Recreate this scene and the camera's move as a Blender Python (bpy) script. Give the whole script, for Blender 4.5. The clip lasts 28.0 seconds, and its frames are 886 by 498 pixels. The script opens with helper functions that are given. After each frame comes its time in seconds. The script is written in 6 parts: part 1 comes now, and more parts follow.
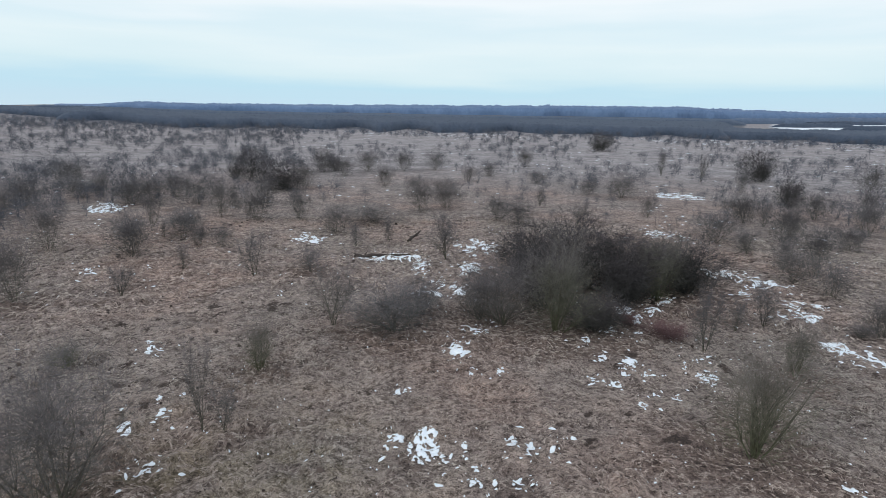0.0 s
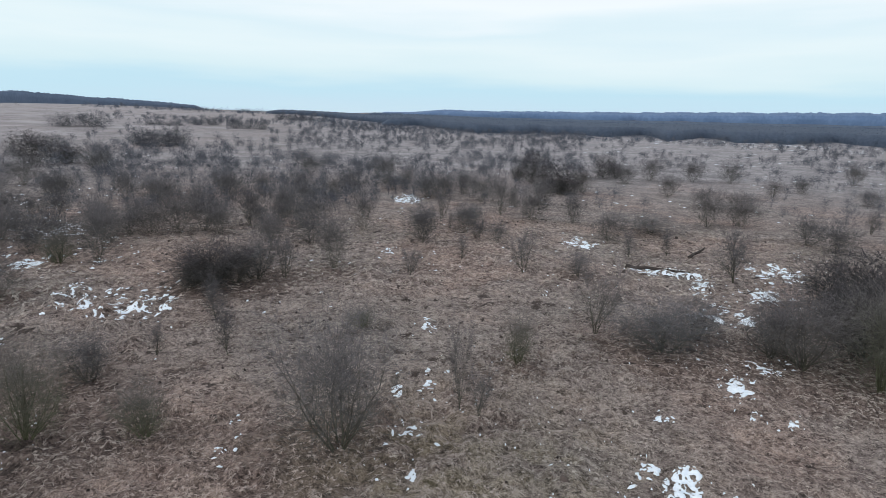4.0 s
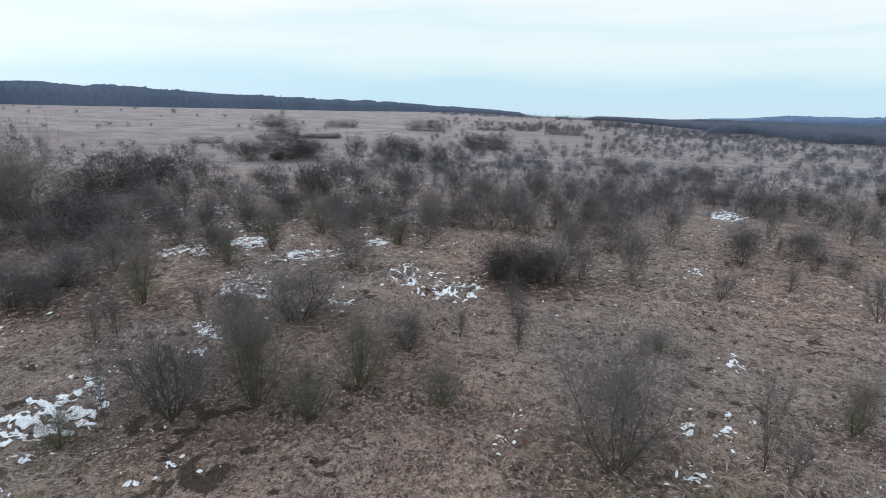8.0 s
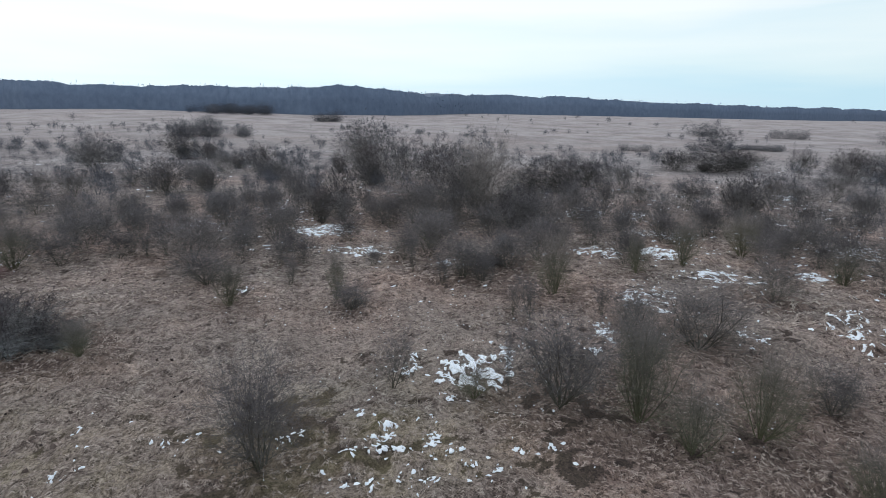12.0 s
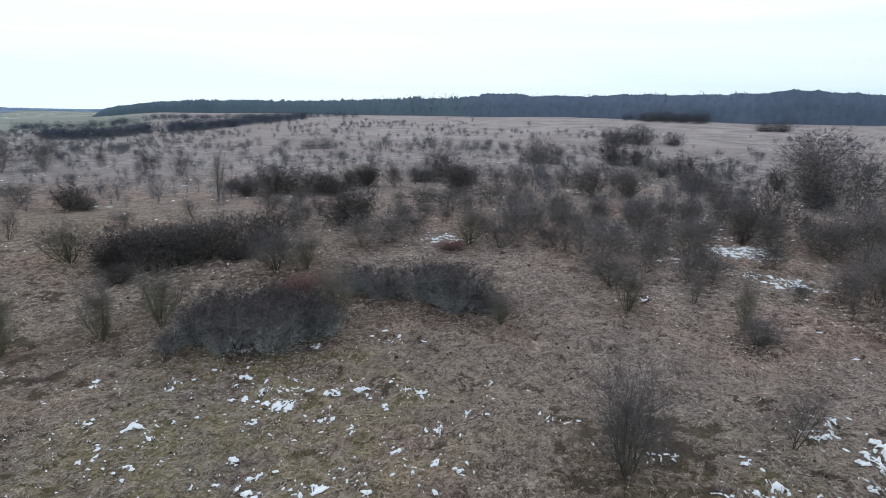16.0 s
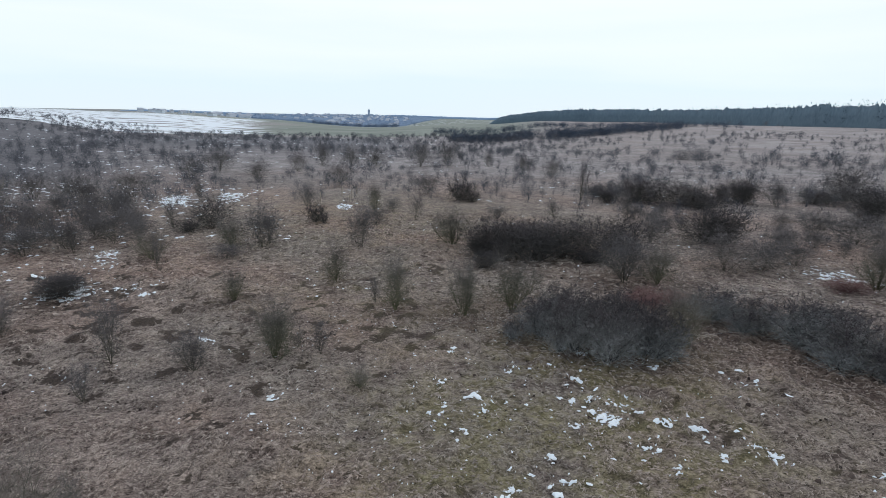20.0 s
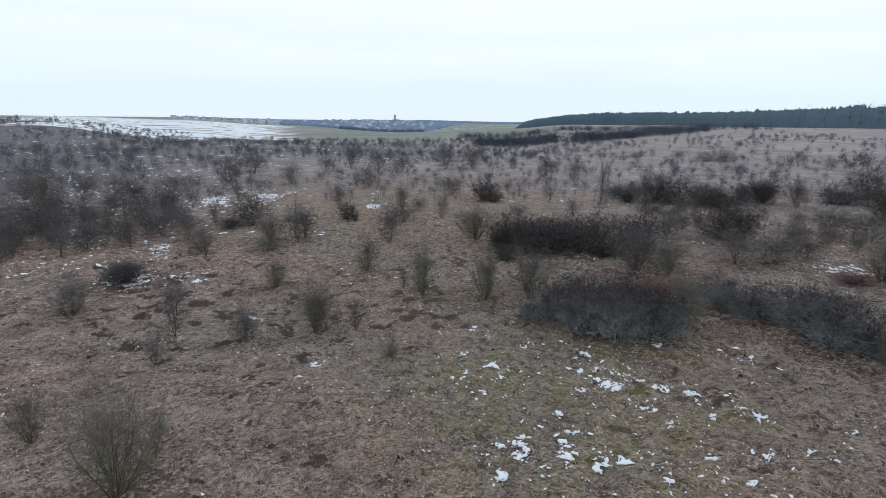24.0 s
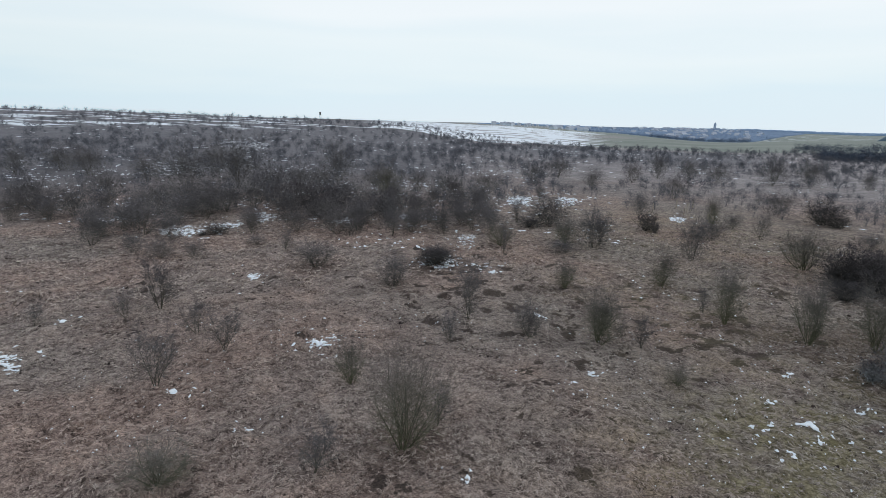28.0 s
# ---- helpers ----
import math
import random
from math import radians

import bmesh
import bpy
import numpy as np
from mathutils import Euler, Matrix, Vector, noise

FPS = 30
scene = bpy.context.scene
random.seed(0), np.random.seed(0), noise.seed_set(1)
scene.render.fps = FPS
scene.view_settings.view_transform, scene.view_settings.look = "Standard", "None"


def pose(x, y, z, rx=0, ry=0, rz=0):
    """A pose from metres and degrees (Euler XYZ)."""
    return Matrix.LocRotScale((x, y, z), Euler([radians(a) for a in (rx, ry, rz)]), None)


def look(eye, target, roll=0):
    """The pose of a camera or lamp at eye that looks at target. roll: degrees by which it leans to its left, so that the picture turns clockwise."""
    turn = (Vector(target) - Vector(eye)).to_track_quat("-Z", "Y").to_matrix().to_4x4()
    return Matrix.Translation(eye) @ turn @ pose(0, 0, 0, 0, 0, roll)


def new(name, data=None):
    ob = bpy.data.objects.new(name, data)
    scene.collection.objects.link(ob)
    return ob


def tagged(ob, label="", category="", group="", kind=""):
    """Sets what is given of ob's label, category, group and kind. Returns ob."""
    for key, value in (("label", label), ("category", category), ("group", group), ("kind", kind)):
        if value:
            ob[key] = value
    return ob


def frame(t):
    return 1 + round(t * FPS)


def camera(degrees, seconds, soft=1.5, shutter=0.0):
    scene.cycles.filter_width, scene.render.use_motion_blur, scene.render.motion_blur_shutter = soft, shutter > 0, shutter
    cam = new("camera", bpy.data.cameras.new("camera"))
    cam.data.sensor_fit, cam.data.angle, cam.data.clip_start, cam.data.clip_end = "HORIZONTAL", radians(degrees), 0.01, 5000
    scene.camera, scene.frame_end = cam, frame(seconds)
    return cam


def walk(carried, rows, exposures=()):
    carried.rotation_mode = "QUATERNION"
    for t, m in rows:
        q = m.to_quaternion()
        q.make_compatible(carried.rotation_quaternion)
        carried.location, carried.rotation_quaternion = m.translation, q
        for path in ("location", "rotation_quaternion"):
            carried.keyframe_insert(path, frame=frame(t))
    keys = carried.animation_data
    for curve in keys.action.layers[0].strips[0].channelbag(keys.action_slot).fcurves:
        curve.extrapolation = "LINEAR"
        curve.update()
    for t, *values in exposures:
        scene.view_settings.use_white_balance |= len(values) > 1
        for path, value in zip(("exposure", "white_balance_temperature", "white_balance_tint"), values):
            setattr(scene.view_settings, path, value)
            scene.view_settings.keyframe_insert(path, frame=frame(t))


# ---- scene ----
cam = camera(76.88, 28.0, soft=0.6)
PATH = [
    (0.0, pose(0.36, -0.55, 11.20, 76.21, -1.14, 0.00)),
    (0.5, pose(0.32, -0.44, 11.12, 76.28, -1.21, 4.35)),
    (1.0, pose(0.28, -0.40, 11.06, 76.30, -1.24, 7.74)),
    (1.5, pose(0.25, -0.27, 10.99, 76.32, -1.21, 10.88)),
    (2.0, pose(0.24, -0.20, 10.98, 76.27, -1.17, 14.11)),
    (2.5, pose(0.20, -0.18, 10.95, 76.29, -1.20, 17.55)),
    (3.0, pose(0.20, -0.10, 10.89, 76.34, -1.25, 21.10)),
    (3.5, pose(0.18, -0.05, 10.84, 76.36, -1.29, 24.49)),
    (5.5, pose(0.22, 0.04, 10.82, 76.39, -1.12, 38.21)),
    (6.0, pose(0.16, 0.04, 10.88, 76.37, -1.15, 41.25)),
    (6.5, pose(0.20, 0.03, 10.94, 76.37, -1.07, 44.02)),
    (7.0, pose(0.12, 0.05, 10.91, 76.39, -1.08, 47.04)),
    (7.5, pose(0.02, 0.09, 10.89, 76.37, -1.19, 52.57)),
    (8.0, pose(-0.01, 0.13, 10.90, 76.34, -1.15, 58.82)),
    (8.5, pose(-0.09, 0.24, 10.92, 76.31, -1.09, 64.74)),
    (9.0, pose(-0.15, 0.12, 10.94, 76.31, -1.19, 70.07)),
    (9.5, pose(0.03, 0.10, 11.08, 76.25, -1.18, 75.36)),
    (10.0, pose(-0.01, 0.12, 11.07, 76.27, -1.16, 80.35)),
    (10.5, pose(-0.06, 0.12, 11.08, 76.26, -1.23, 85.27)),
    (11.0, pose(-0.18, 0.08, 10.99, 76.29, -1.28, 90.25)),
    (11.5, pose(-0.30, 0.07, 10.95, 76.27, -1.30, 95.31)),
    (12.0, pose(-0.34, 0.05, 10.91, 76.30, -1.23, 100.08)),
    (12.5, pose(-0.35, 0.05, 10.89, 76.27, -1.16, 104.78)),
    (14.5, pose(0.23, 0.42, 11.14, 76.22, -1.09, 125.38)),
    (15.0, pose(0.15, 0.47, 11.14, 76.19, -1.12, 130.46)),
    (15.5, pose(0.11, 0.40, 11.15, 76.14, -1.25, 135.93)),
    (16.0, pose(0.02, 0.36, 11.15, 76.11, -1.27, 141.54)),
    (16.5, pose(-0.05, 0.25, 11.12, 76.08, -1.35, 147.28)),
    (17.0, pose(-0.18, 0.13, 11.09, 76.05, -1.23, 153.38)),
    (17.5, pose(-0.18, -0.04, 10.98, 76.11, -1.37, 159.31)),
    (18.0, pose(-0.13, -0.11, 10.98, 76.08, -1.46, 166.00)),
    (18.5, pose(-0.21, -0.19, 10.96, 76.00, -1.45, 172.90)),
    (19.0, pose(-0.21, -0.18, 10.97, 76.05, -1.46, 175.54)),
    (19.5, pose(-0.25, -0.22, 10.96, 76.09, -1.45, 176.95)),
    (20.0, pose(-0.27, -0.22, 10.93, 76.15, -1.41, 177.66)),
    (20.5, pose(-0.29, -0.21, 10.90, 76.25, -1.32, 178.08)),
    (21.0, pose(-0.29, -0.04, 10.89, 76.32, -1.30, 178.33)),
    (21.5, pose(-0.29, 0.27, 10.87, 76.36, -1.29, 178.43)),
    (23.5, pose(-0.33, 2.55, 10.80, 76.58, -1.05, 178.51)),
    (24.0, pose(-0.30, 2.80, 10.83, 76.56, -0.91, 180.21)),
    (24.5, pose(-0.27, 2.77, 10.76, 76.59, -1.03, 187.88)),
    (25.0, pose(-0.26, 2.68, 10.70, 76.54, -1.26, 197.05)),
    (25.5, pose(-0.31, 2.60, 10.69, 76.50, -1.18, 201.08)),
    (26.0, pose(-0.30, 2.55, 10.68, 76.52, -1.25, 202.37)),
    (26.5, pose(-0.29, 2.48, 10.67, 76.53, -1.21, 203.00)),
    (27.0, pose(-0.29, 2.44, 10.64, 76.61, -1.17, 203.35)),
    (27.5, pose(-0.25, 2.44, 10.64, 76.65, -1.15, 203.67)),
    (28.0, pose(-0.15, 2.31, 10.59, 76.65, -1.34, 210.46)),
]
walk(cam, PATH, exposures=[(0, -.28), (8, -.22), (14, -.28), (18, -.36), (21, -.46), (25, -.45), (28, -.57)])

# Winter heath seen from a drone: dry grass, bare hawthorns, thawing snow, woods and a far village.
# Azimuth runs from +y towards -x, in degrees; the drone hovers over the origin.

# ---- world and light ----
SUN_AZ, SUN_EL = 120.0, 34.0
world = bpy.data.worlds.new("World")
scene.world = world
world.use_nodes = True
wn, wl = world.node_tree.nodes, world.node_tree.links
wn.clear()
w_out = wn.new("ShaderNodeOutputWorld")
w_bg = wn.new("ShaderNodeBackground")
w_bg.inputs["Strength"].default_value = 1.0
sky = wn.new("ShaderNodeTexSky")
sky.sky_type = "NISHITA"
sky.sun_disc = False
sky.sun_elevation = radians(SUN_EL)
sky.sun_rotation = radians(-SUN_AZ)
sky_gain = wn.new("ShaderNodeVectorMath")
sky_gain.operation = "SCALE"
sky_gain.inputs["Scale"].default_value = 0.06
w_tc = wn.new("ShaderNodeTexCoord")
w_sep = wn.new("ShaderNodeSeparateXYZ")
w_map = wn.new("ShaderNodeMapping")
w_map.inputs["Scale"].default_value = (1.0, 1.0, 9.0)
w_noise = wn.new("ShaderNodeTexNoise")
w_noise.inputs["Scale"].default_value = 1.6
w_noise.inputs["Detail"].default_value = 5.0
w_add = wn.new("ShaderNodeMath")
w_add.operation = "MULTIPLY_ADD"
w_add.inputs[1].default_value = 0.14
w_ramp = wn.new("ShaderNodeValToRGB")
# stratus: pale at the horizon, a thin blue band, then white cloud
stops = [(0.0, (0.72, 0.87, 0.97)), (0.08, (0.63, 0.85, 0.99)), (0.115, (0.60, 0.86, 1.0)), (0.145, (0.76, 0.95, 1.02)),
         (0.18, (0.87, 1.01, 1.06)), (0.205, (0.80, 0.97, 1.05)), (0.24, (0.98, 1.06, 1.11)), (0.5, (0.87, 0.98, 1.12)), (1.0, (0.80, 0.90, 1.03))]
ramp = w_ramp.color_ramp
ramp.elements.remove(ramp.elements[1])
for i, (pos, col) in enumerate(stops):
    e = ramp.elements[0] if i == 0 else ramp.elements.new(pos)
    k = 1.13 if pos < 0.3 else 1.0
    e.position, e.color = pos, (col[0] * k, col[1] * k, col[2] * k, 1)
w_mix = wn.new("ShaderNodeMix")
w_mix.data_type = "RGBA"
w_mix.inputs["Factor"].default_value = 0.95
# the cloud is thinner and brighter on the sun's side
w_dot = wn.new("ShaderNodeVectorMath")
w_dot.operation = "DOT_PRODUCT"
w_dot.inputs[1].default_value = (-math.sin(radians(185)), math.cos(radians(185)), 0.0)
w_side = wn.new("ShaderNodeMapRange")
w_side.inputs["From Min"].default_value, w_side.inputs["From Max"].default_value = -0.5, 0.8
w_white = wn.new("ShaderNodeMix")
w_white.data_type = "RGBA"
w_white.inputs["B"].default_value = (1.57, 1.68, 1.75, 1)
w_half = wn.new("ShaderNodeMath")
w_half.operation = "MULTIPLY"
w_half.inputs[1].default_value = 0.5
wl.new(w_tc.outputs["Generated"], w_sep.inputs[0])
wl.new(w_tc.outputs["Generated"], w_map.inputs["Vector"])
wl.new(w_map.outputs[0], w_noise.inputs["Vector"])
wl.new(w_noise.outputs["Fac"], w_add.inputs[0])
wl.new(w_sep.outputs["Z"], w_add.inputs[2])
wl.new(w_add.outputs[0], w_ramp.inputs["Fac"])
wl.new(w_tc.outputs["Generated"], w_dot.inputs[0])
wl.new(w_dot.outputs["Value"], w_side.inputs["Value"])
wl.new(w_side.outputs["Result"], w_half.inputs[0])
wl.new(w_half.outputs[0], w_white.inputs["Factor"])
wl.new(w_ramp.outputs["Color"], w_white.inputs["A"])
wl.new(sky.outputs["Color"], sky_gain.inputs[0])
wl.new(sky_gain.outputs[0], w_mix.inputs["A"])
wl.new(w_white.outputs["Result"], w_mix.inputs["B"])
wl.new(w_mix.outputs["Result"], w_bg.inputs["Color"])
wl.new(w_bg.outputs[0], w_out.inputs["Surface"])

sun_data = bpy.data.lights.new("sun", "SUN")
sun_data.energy, sun_data.angle, sun_data.color = 0.6, radians(25), (1.0, 0.985, 0.95)
sun = new("sun", sun_data)
az, el = radians(SUN_AZ), radians(SUN_EL)
sun.matrix_world = look((0, 0, 0), (math.sin(az) * math.cos(el), -math.cos(az) * math.cos(el), -math.sin(el)))
sun.location = (0, 0, 200)


# ---- materials ----
def shader(name, rough=0.9):
    m = bpy.data.materials.new(name)
    m.use_nodes = True
    b = m.node_tree.nodes["Principled BSDF"]
    b.inputs["Roughness"].default_value = rough
    b.inputs["Specular IOR Level"].default_value = 0.25
    return m, m.node_tree.nodes, m.node_tree.links, b


def ramp_node(n, l, src, stops):
    r = n.new("ShaderNodeValToRGB")
    el = r.color_ramp.elements
    el.remove(el[1])
    for i, (p, c) in enumerate(stops):
        e = el[0] if i == 0 else el.new(p)
        e.position, e.color = p, (*c, 1)
    l.new(src, r.inputs["Fac"])
    return r.outputs["Color"]


def noise_node(n, l, scale, detail=4.0, rough=0.55, vec=None, swirl=0.0):
    t = n.new("ShaderNodeTexNoise")
    t.inputs["Scale"].default_value, t.inputs["Detail"].default_value, t.inputs["Roughness"].default_value = scale, detail, rough
    t.inputs["Distortion"].default_value = swirl
    if vec:
        l.new(vec, t.inputs["Vector"])
    return t.outputs["Fac"]


def mix_node(n, l, fac, a, b, blend="MIX"):
    m = n.new("ShaderNodeMix")
    m.data_type, m.blend_type = "RGBA", blend
    for key, v in (("Factor", fac), ("A", a), ("B", b)):
        if isinstance(v, (int, float)):
            m.inputs[key].default_value = v
        elif isinstance(v, tuple):
            m.inputs[key].default_value = (*v, 1)
        else:
            l.new(v, m.inputs[key])
    return m.outputs["Result"]


def math_node(n, l, op, a, b=0.0, c=0.0, clamp=False):
    m = n.new("ShaderNodeMath")
    m.operation, m.use_clamp = op, clamp
    for i, v in enumerate((a, b, c)):
        if isinstance(v, (int, float)):
            m.inputs[i].default_value = v
        else:
            l.new(v, m.inputs[i])
    return m.outputs[0]


def attr_node(n, name):
    a = n.new("ShaderNodeAttribute")
    a.attribute_name = name
    return a.outputs["Fac"]


def ground_material():
    m, n, l, b = shader("dry_grass_ground", 0.95)
    pos = n.new("ShaderNodeTexCoord").outputs["Object"]
    big = noise_node(n, l, 0.07, 5, 0.6, pos)
    mid = noise_node(n, l, 0.55, 4, 0.6, pos)
    tuss = noise_node(n, l, 2.3, 4, 0.62, pos, 0.8)
    fine = noise_node(n, l, 8.0, 4, 0.68, pos, 1.6)
    # lodged straw: strands combed one way, swirled by a slow warp
    warp = n.new("ShaderNodeTexNoise")
    warp.inputs["Scale"].default_value, warp.inputs["Detail"].default_value = 0.9, 3.0
    l.new(pos, warp.inputs["Vector"])
    bent = n.new("ShaderNodeVectorMath")
    bent.operation = "MULTIPLY_ADD"
    l.new(warp.outputs["Color"], bent.inputs[0])
    bent.inputs[1].default_value = (1.5, 1.5, 0.0)
    l.new(pos, bent.inputs[2])
    comb = n.new("ShaderNodeMapping")
    comb.inputs["Scale"].default_value = (4.5, 13.0, 1.0)
    l.new(bent.outputs[0], comb.inputs["Vector"])
    strand = noise_node(n, l, 1.0, 4, 0.65, comb.outputs[0])
    heap = math_node(n, l, "MULTIPLY_ADD", tuss, 0.30, math_node(n, l, "MULTIPLY_ADD", strand, 0.22, math_node(n, l, "MULTIPLY", fine, 0.48)))
    # dark stops sit in the bump's hollows: brown thatch plus painted shade
    straw = ramp_node(n, l, heap, [(0.40, (0.050, 0.038, 0.034)), (0.45, (0.162, 0.130, 0.117)), (0.505, (0.300, 0.248, 0.225)), (0.585, (0.57, 0.485, 0.435))])
    patch = ramp_node(n, l, mid, [(0.32, (0.60, 0.55, 0.52)), (0.44, (0.88, 0.85, 0.84)), (0.54, (1.05, 1.03, 1.01)), (0.68, (1.28, 1.25, 1.20))])
    col = mix_node(n, l, 1.0, straw, patch, "MULTIPLY")
    rust = ramp_node(n, l, big, [(0.40, (0.93, 0.95, 0.96)), (0.5, (1.0, 0.98, 0.98)), (0.60, (1.08, 0.98, 0.94))])
    col = mix_node(n, l, 1.0, col, rust, "MULTIPLY")
    # red-brown fallen leaves and bracken round the shrubs
    leaf = math_node(n, l, "MULTIPLY_ADD", attr_node(n, "leaves"), 0.37, noise_node(n, l, 1.1, 5, 0.65, pos, 0.8))
    leaf = math_node(n, l, "MULTIPLY", math_node(n, l, "SUBTRACT", leaf, 0.575), 6.5, clamp=True)
    leafy = ramp_node(n, l, heap, [(0.40, (0.050, 0.036, 0.031)), (0.48, (0.135, 0.096, 0.082)), (0.58, (0.29, 0.215, 0.182))])
    col = mix_node(n, l, math_node(n, l, "MULTIPLY", leaf, 0.85), col, leafy)
    # bare dark earth where hooves have torn the sward, with painted shade between tussocks
    soil_shade = math_node(n, l, "MULTIPLY_ADD", noise_node(n, l, 6.0, 4, 0.65, pos), 2.4, math_node(n, l, "MULTIPLY_ADD", attr_node(n, "soil_shade"), 1.0, -1.62))
    soil_shade = math_node(n, l, "MULTIPLY", soil_shade, 3.0, clamp=True)
    col = mix_node(n, l, soil_shade, col, ramp_node(n, l, fine, [(0.36, (0.034, 0.025, 0.022)), (0.62, (0.115, 0.085, 0.072))]))
    # moss
    moss = math_node(n, l, "MULTIPLY", attr_node(n, "moss"), math_node(n, l, "MULTIPLY", math_node(n, l, "SUBTRACT", mid, 0.36), 4.5, clamp=True))
    mossy = ramp_node(n, l, heap, [(0.40, (0.080, 0.070, 0.034)), (0.5, (0.235, 0.205, 0.100)), (0.60, (0.42, 0.37, 0.22))])
    col = mix_node(n, l, math_node(n, l, "MULTIPLY", moss, 0.75), col, mossy)
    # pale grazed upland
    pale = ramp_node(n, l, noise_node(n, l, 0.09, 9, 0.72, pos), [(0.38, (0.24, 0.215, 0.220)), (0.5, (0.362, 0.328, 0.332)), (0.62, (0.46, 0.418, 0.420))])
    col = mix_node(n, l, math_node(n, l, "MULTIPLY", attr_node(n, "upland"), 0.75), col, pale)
    # aerial haze painted into the ground colour over the wider heath
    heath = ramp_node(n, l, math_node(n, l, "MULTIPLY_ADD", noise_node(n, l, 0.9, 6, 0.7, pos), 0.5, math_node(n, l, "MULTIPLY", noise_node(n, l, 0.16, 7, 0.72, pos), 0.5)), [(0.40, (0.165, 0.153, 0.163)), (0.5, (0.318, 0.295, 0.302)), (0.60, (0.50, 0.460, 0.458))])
    col = mix_node(n, l, math_node(n, l, "MULTIPLY", attr_node(n, "haze_tint"), 0.8), col, heath)
    # darker blue-grey ground in the sectors of the far brush and woods
    col = mix_node(n, l, math_node(n, l, "MULTIPLY", attr_node(n, "far_dark"), 0.9), col, (0.098, 0.102, 0.122))
    # winter cereal
    crop = ramp_node(n, l, noise_node(n, l, 0.012, 5, 0.6, pos), [(0.4, (0.205, 0.228, 0.200)), (0.6, (0.272, 0.288, 0.256))])
    col = mix_node(n, l, attr_node(n, "crop"), col, crop)
    # thawing snow lying along the furrows of the far field
    mp = n.new("ShaderNodeMapping")
    mp.inputs["Rotation"].default_value = (0, 0, radians(28))
    mp.inputs["Scale"].default_value = (0.006, 0.05, 1.0)
    l.new(pos, mp.inputs["Vector"])
    fs = noise_node(n, l, 1.0, 6, 0.62, mp.outputs[0])
    fs = math_node(n, l, "MULTIPLY_ADD", attr_node(n, "snowfield"), 0.46, fs)
    fs = math_node(n, l, "MULTIPLY", math_node(n, l, "SUBTRACT", fs, 0.865), 18.0, clamp=True)
    col = mix_node(n, l, fs, col, (0.84, 0.88, 0.93))
    l.new(col, b.inputs["Base Color"])
    bump = n.new("ShaderNodeBump")
    bump.inputs["Strength"].default_value, bump.inputs["Distance"].default_value = 1.0, 0.26
    l.new(heap, bump.inputs["Height"])
    l.new(bump.outputs[0], b.inputs["Normal"])
    return m


def island_material(name, stops, rough=0.95, grain=0.0):
    """Colour that varies from loose piece to loose piece of one mesh."""
    m, n, l, b = shader(name, rough)
    g = n.new("ShaderNodeNewGeometry")
    col = ramp_node(n, l, g.outputs["Random Per Island"], stops)
    if grain:
        pos = n.new("ShaderNodeTexCoord").outputs["Object"]
        v = ramp_node(n, l, noise_node(n, l, grain, 4, 0.6, pos), [(0.3, (0.6, 0.6, 0.6)), (0.7, (1.3, 1.3, 1.3))])
        col = mix_node(n, l, 1.0, col, v, "MULTIPLY")
    l.new(col, b.inputs["Base Color"])
    return m


def grass_material():
    """Straw that is paler or darker tussock by tussock, and a little from blade to blade."""
    m, n, l, b = shader("dry_grass_blades", 0.9)
    g = n.new("ShaderNodeNewGeometry")
    pos = n.new("ShaderNodeTexCoord").outputs["Object"]
    tone = math_node(n, l, "MULTIPLY_ADD", g.outputs["Random Per Island"], 0.42, math_node(n, l, "MULTIPLY_ADD", math_node(n, l, "MULTIPLY_ADD", noise_node(n, l, 6.5, 4, 0.7, pos, 0.6), 0.6, math_node(n, l, "MULTIPLY", noise_node(n, l, 0.5, 4, 0.62, pos), 0.62)), 2.6, -1.12))
    col = ramp_node(n, l, tone, [(0.05, (0.085, 0.069, 0.062)), (0.35, (0.275, 0.229, 0.207)), (0.62, (0.46, 0.389, 0.350)), (1.0, (0.60, 0.518, 0.465))])
    big = ramp_node(n, l, noise_node(n, l, 0.07, 5, 0.6, pos), [(0.36, (0.93, 0.96, 0.94)), (0.68, (1.07, 0.98, 0.95))])
    l.new(mix_node(n, l, 1.0, col, big, "MULTIPLY"), b.inputs["Base Color"])
    return m


def bark_material(name, low, high, tone_top=1.6, rough=(0.65, 1.3)):
    """Bark with a low tone that thins out up the stems: lichen and algae on the mossy, grey and pale kinds, plainly
    darker on the others.
    """
    m, n, l, b = shader(name, 0.92)
    pos = n.new("ShaderNodeTexCoord").outputs["Object"]
    sep = n.new("ShaderNodeSeparateXYZ")
    l.new(pos, sep.inputs[0])
    info = n.new("ShaderNodeObjectInfo")
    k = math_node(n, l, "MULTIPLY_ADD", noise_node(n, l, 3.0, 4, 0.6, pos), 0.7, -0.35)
    k = math_node(n, l, "ADD", k, math_node(n, l, "DIVIDE", sep.outputs["Z"], tone_top), clamp=True)
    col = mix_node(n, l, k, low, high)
    v = ramp_node(n, l, noise_node(n, l, 18.0, 4, 0.6, pos), [(0.3, (rough[0],) * 3), (0.7, (rough[1],) * 3)])
    col = mix_node(n, l, 1.0, col, v, "MULTIPLY")
    r = ramp_node(n, l, info.outputs["Random"], [(0.0, (0.82, 0.80, 0.80)), (0.5, (1.0, 1.0, 1.0)), (1.0, (1.18, 1.12, 1.08))])
    col = mix_node(n, l, 1.0, col, r, "MULTIPLY")
    l.new(col, b.inputs["Base Color"])
    return m


